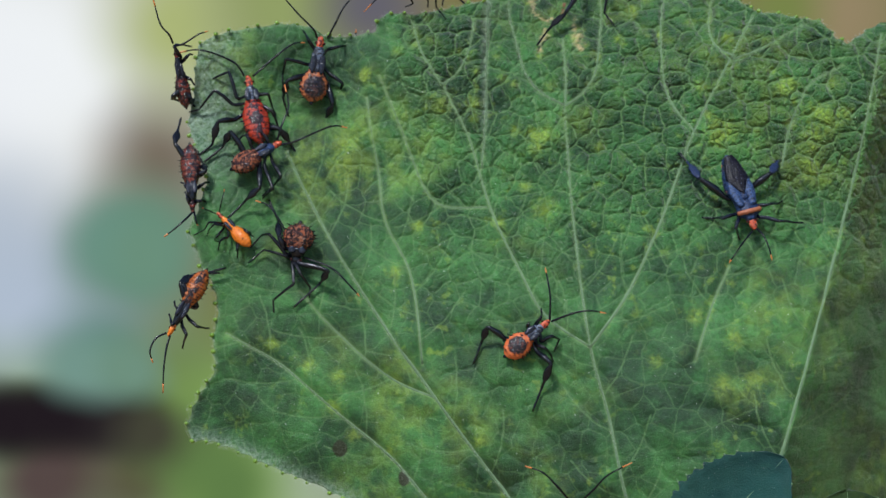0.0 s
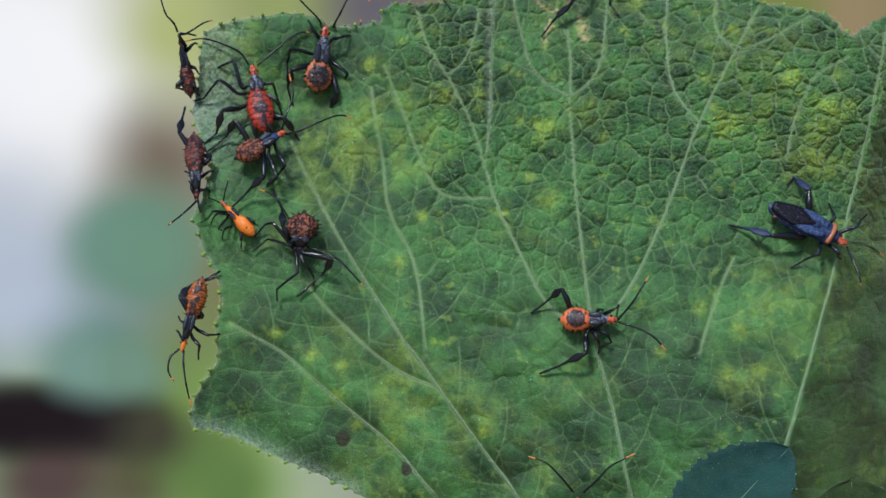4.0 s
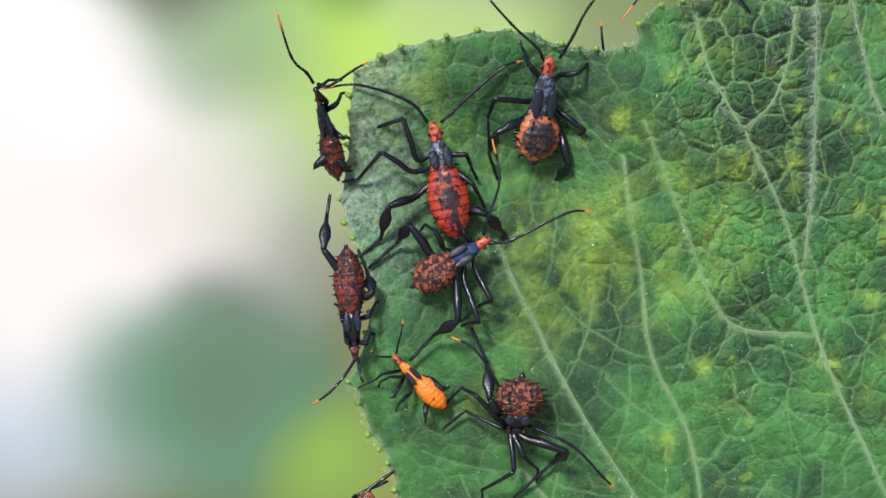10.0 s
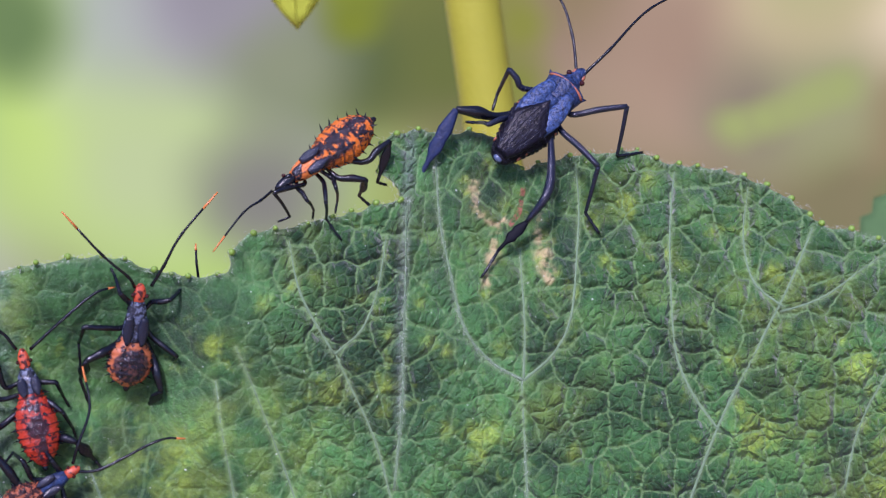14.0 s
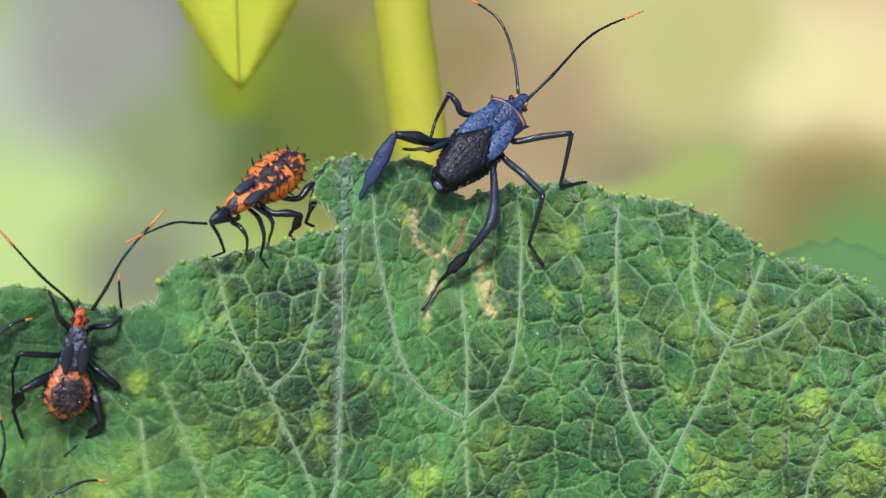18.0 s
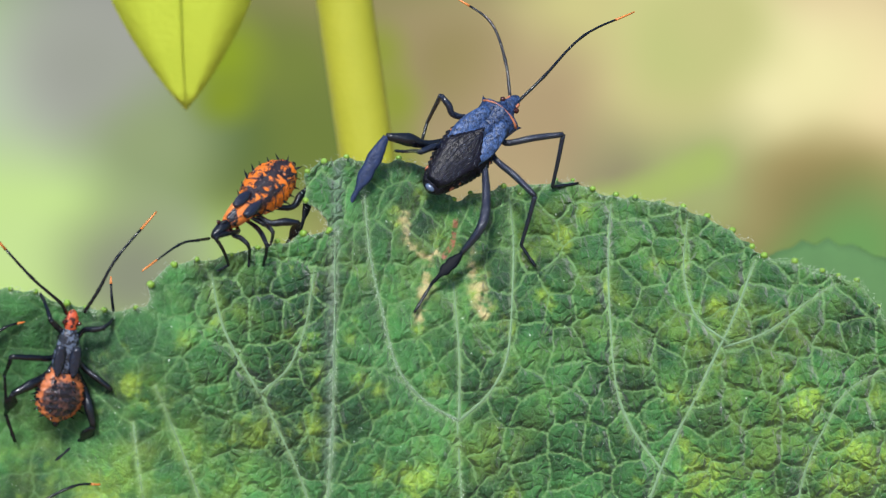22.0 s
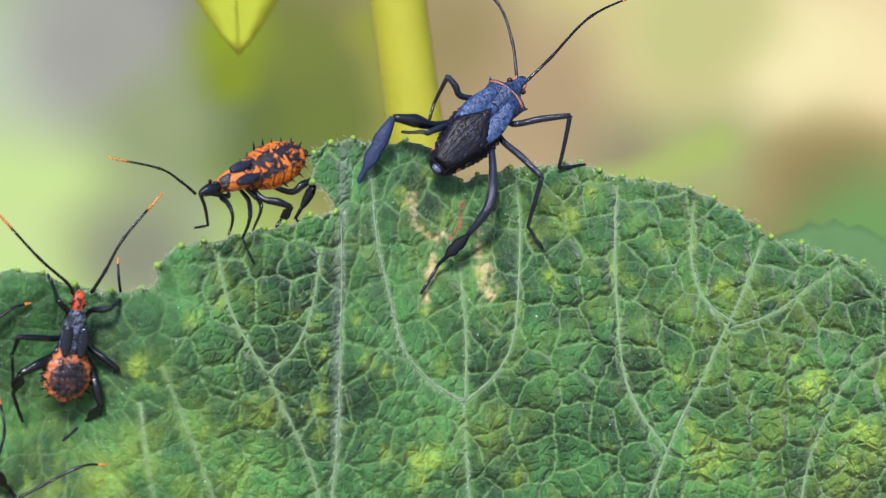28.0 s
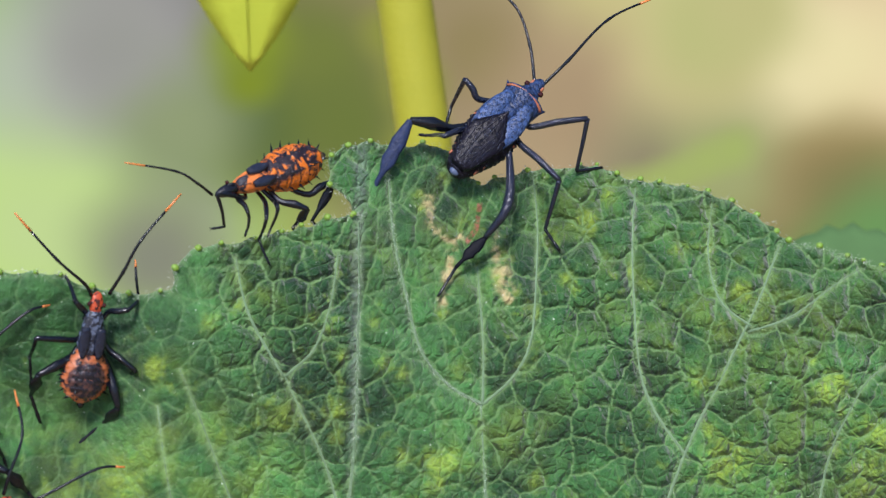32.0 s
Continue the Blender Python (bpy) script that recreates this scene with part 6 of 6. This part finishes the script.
def step(limbs, start, end, pace, rest):
    """Legs that swing in two alternating threes between two times."""
    for key, leg in limbs.items():
        if key[0] == "a":
            continue
        base = leg.matrix_basis.copy()
        sign = 1 if key in ("fl", "mr", "hl") else -1
        rows, t = [(0.0, base)], start
        beat = 0
        while t < end:
            rows.append((t, base @ pose(0, 0, 0, 0, 0, 9 * sign * (1 if beat % 2 else -1))))
            beat += 1
            t += pace
        rows = rows if start > 0 else rows[1:]
        rows += [(end + 0.1, base), (32.0, base)]
        walk(leg, rows)


def motions():
    thing, m, limbs = WALKING_NYMPH
    walk(thing, [(0.0, on_leaf(-0.0098, 0.3352, -0.004, 0.3395)), (1.0, on_leaf(-0.0065, 0.337, 0.002, 0.339)), (2.0, m), (3.5, on_leaf(0.003, 0.3372, 0.013, 0.3366)), (6.0, on_leaf(0.0160, 0.335, 0.026, 0.3348)), (8.5, on_leaf(0.0260, 0.336, 0.036, 0.3368)), (9.5, on_leaf(0.0345, 0.3385, 0.044, 0.3405)), (13.0, on_leaf(0.048, 0.342, 0.058, 0.345)), (32.0, on_leaf(0.048, 0.342, 0.058, 0.345))])
    step(limbs, 0.4, 9.0, 0.5, 0)
    thing, m, limbs = WALKING_ADULT
    walk(thing, [(0.0, on_leaf(0.0478, 0.3712, 0.0503, 0.3634)), (1.0, on_leaf(0.0535, 0.3665, 0.0590, 0.3585)), (2.0, on_leaf(0.0576, 0.3630, 0.0660, 0.3540)), (3.5, on_leaf(0.0625, 0.3600, 0.0720, 0.3535)), (6.0, on_leaf(0.0672, 0.3555, 0.0770, 0.3505)), (9.0, on_leaf(0.0720, 0.3520, 0.083, 0.348)), (14.0, on_leaf(0.085, 0.345, 0.095, 0.342)), (32.0, on_leaf(0.085, 0.345, 0.095, 0.342))])
    step(limbs, 0.4, 8.0, 0.5, 0)
    thing, m, limbs = TURNING_NYMPH
    shift = lambda dx, dz, turn: Matrix.Translation((dx, 0, dz)) @ m @ pose(0, 0, 0, 0, 0, turn)
    walk(thing, [(0.0, shift(0.0008, 0.0022, -9)), (1.0, shift(0.0005, 0.001, -5)), (2.0, m), (3.5, shift(0.0006, -0.003, 5)), (6.0, shift(0.0012, -0.0064, 8)), (9.0, shift(0.0012, -0.0066, 9)), (32.0, shift(0.0012, -0.0066, 9))])
    thing, m, limbs = RIM_NYMPH
    hinge = Matrix.Translation((0.0112, 0, 0.003))
    lean = lambda a, b, dx, dz: Matrix.Translation((dx, 0, dz)) @ m @ hinge @ pose(0, 0, 0, 0, b, a) @ hinge.inverted()
    walk(thing, [(0.0, lean(0, -1, 0.001, 0.0008)), (14.5, lean(0, -3, 0.0012, 0.0006)), (19.0, lean(2, -15, 0.002, -0.0007)), (21.2, lean(2, -15, 0.002, -0.0007)), (22.2, lean(8, -18, 0.0038, -0.0028)), (23.5, lean(8, -18, 0.0038, -0.0028)), (25.5, lean(2, -15, 0.002, -0.0007)), (27.5, lean(-10, -17, 0.0004, 0.0016)), (32.0, lean(-11, -17, 0.0002, 0.0019))])

    thing, m, limbs = TOP_NYMPH
    shift = lambda dx, dz: Matrix.Translation((dx, 0, dz)) @ m
    walk(thing, [(0.0, m), (14.0, m), (17.0, shift(0.0033, 0.0012)), (25.0, shift(0.0033, 0.0014)), (32.0, shift(0.0033, 0.0016))])
    # the far plants sway in the wind
    leaf_sway = [(0, 0.013, 0.014), (12.5, 0.013, 0.014), (13, 0.004, 0.023), (14, -0.029, 0.013), (17, 0.064, 0.040), (18, 0.028, 0.021), (19, -0.006, 0.004), (20, -0.068, 0.001), (21, -0.088, -0.008), (22, -0.017, 0.004), (23, -0.000, 0.005), (24, 0.001, 0.019), (24.5, 0.002, 0.013), (25, 0.032, 0.033), (25.5, 0.030, 0.033), (27.5, 0.031, 0.029), (28, 0.029, 0.039), (29, 0.015, 0.023), (30, 0.037, 0.019), (32, 0.023, 0.026)]
    stem_sway = [(0, 0.007, 0), (12.5, 0.007, 0), (13, 0.010, 0), (14, -0.004, 0), (17, 0.066, 0), (18, 0.044, 0), (19, 0.005, 0), (20, -0.029, 0), (21, -0.072, 0), (22, -0.001, 0), (23, 0.008, 0), (24, 0.006, 0), (24.5, 0.002, 0), (25, 0.031, 0), (25.5, 0.026, 0), (27.5, 0.037, 0), (28, 0.041, 0), (29, 0.018, 0), (30, 0.036, 0), (32, 0.031, 0)]
    for thing, sway in ((young_leaf, leaf_sway), (stem_thing, stem_sway)):
        m = thing.matrix_basis.copy()
        walk(thing, [(t, Matrix.Translation((dx, 0, dz)) @ m) for t, dx, dz in sway])

    thing, m, limbs = RIM_NYMPH
    feeler = limbs["a0"]
    base = feeler.matrix_basis.copy()
    wave = lambda a: base @ pose(0, 0, 0, 0, 0, a)
    walk(feeler, [(0.0, base), (14.5, base), (16.5, wave(-22)), (19.0, wave(-27)), (21.5, wave(-24)), (23.0, wave(-16)), (25.5, wave(-26)), (27.5, wave(-48)), (30.0, wave(-42)), (32.0, wave(-44))])


motions()
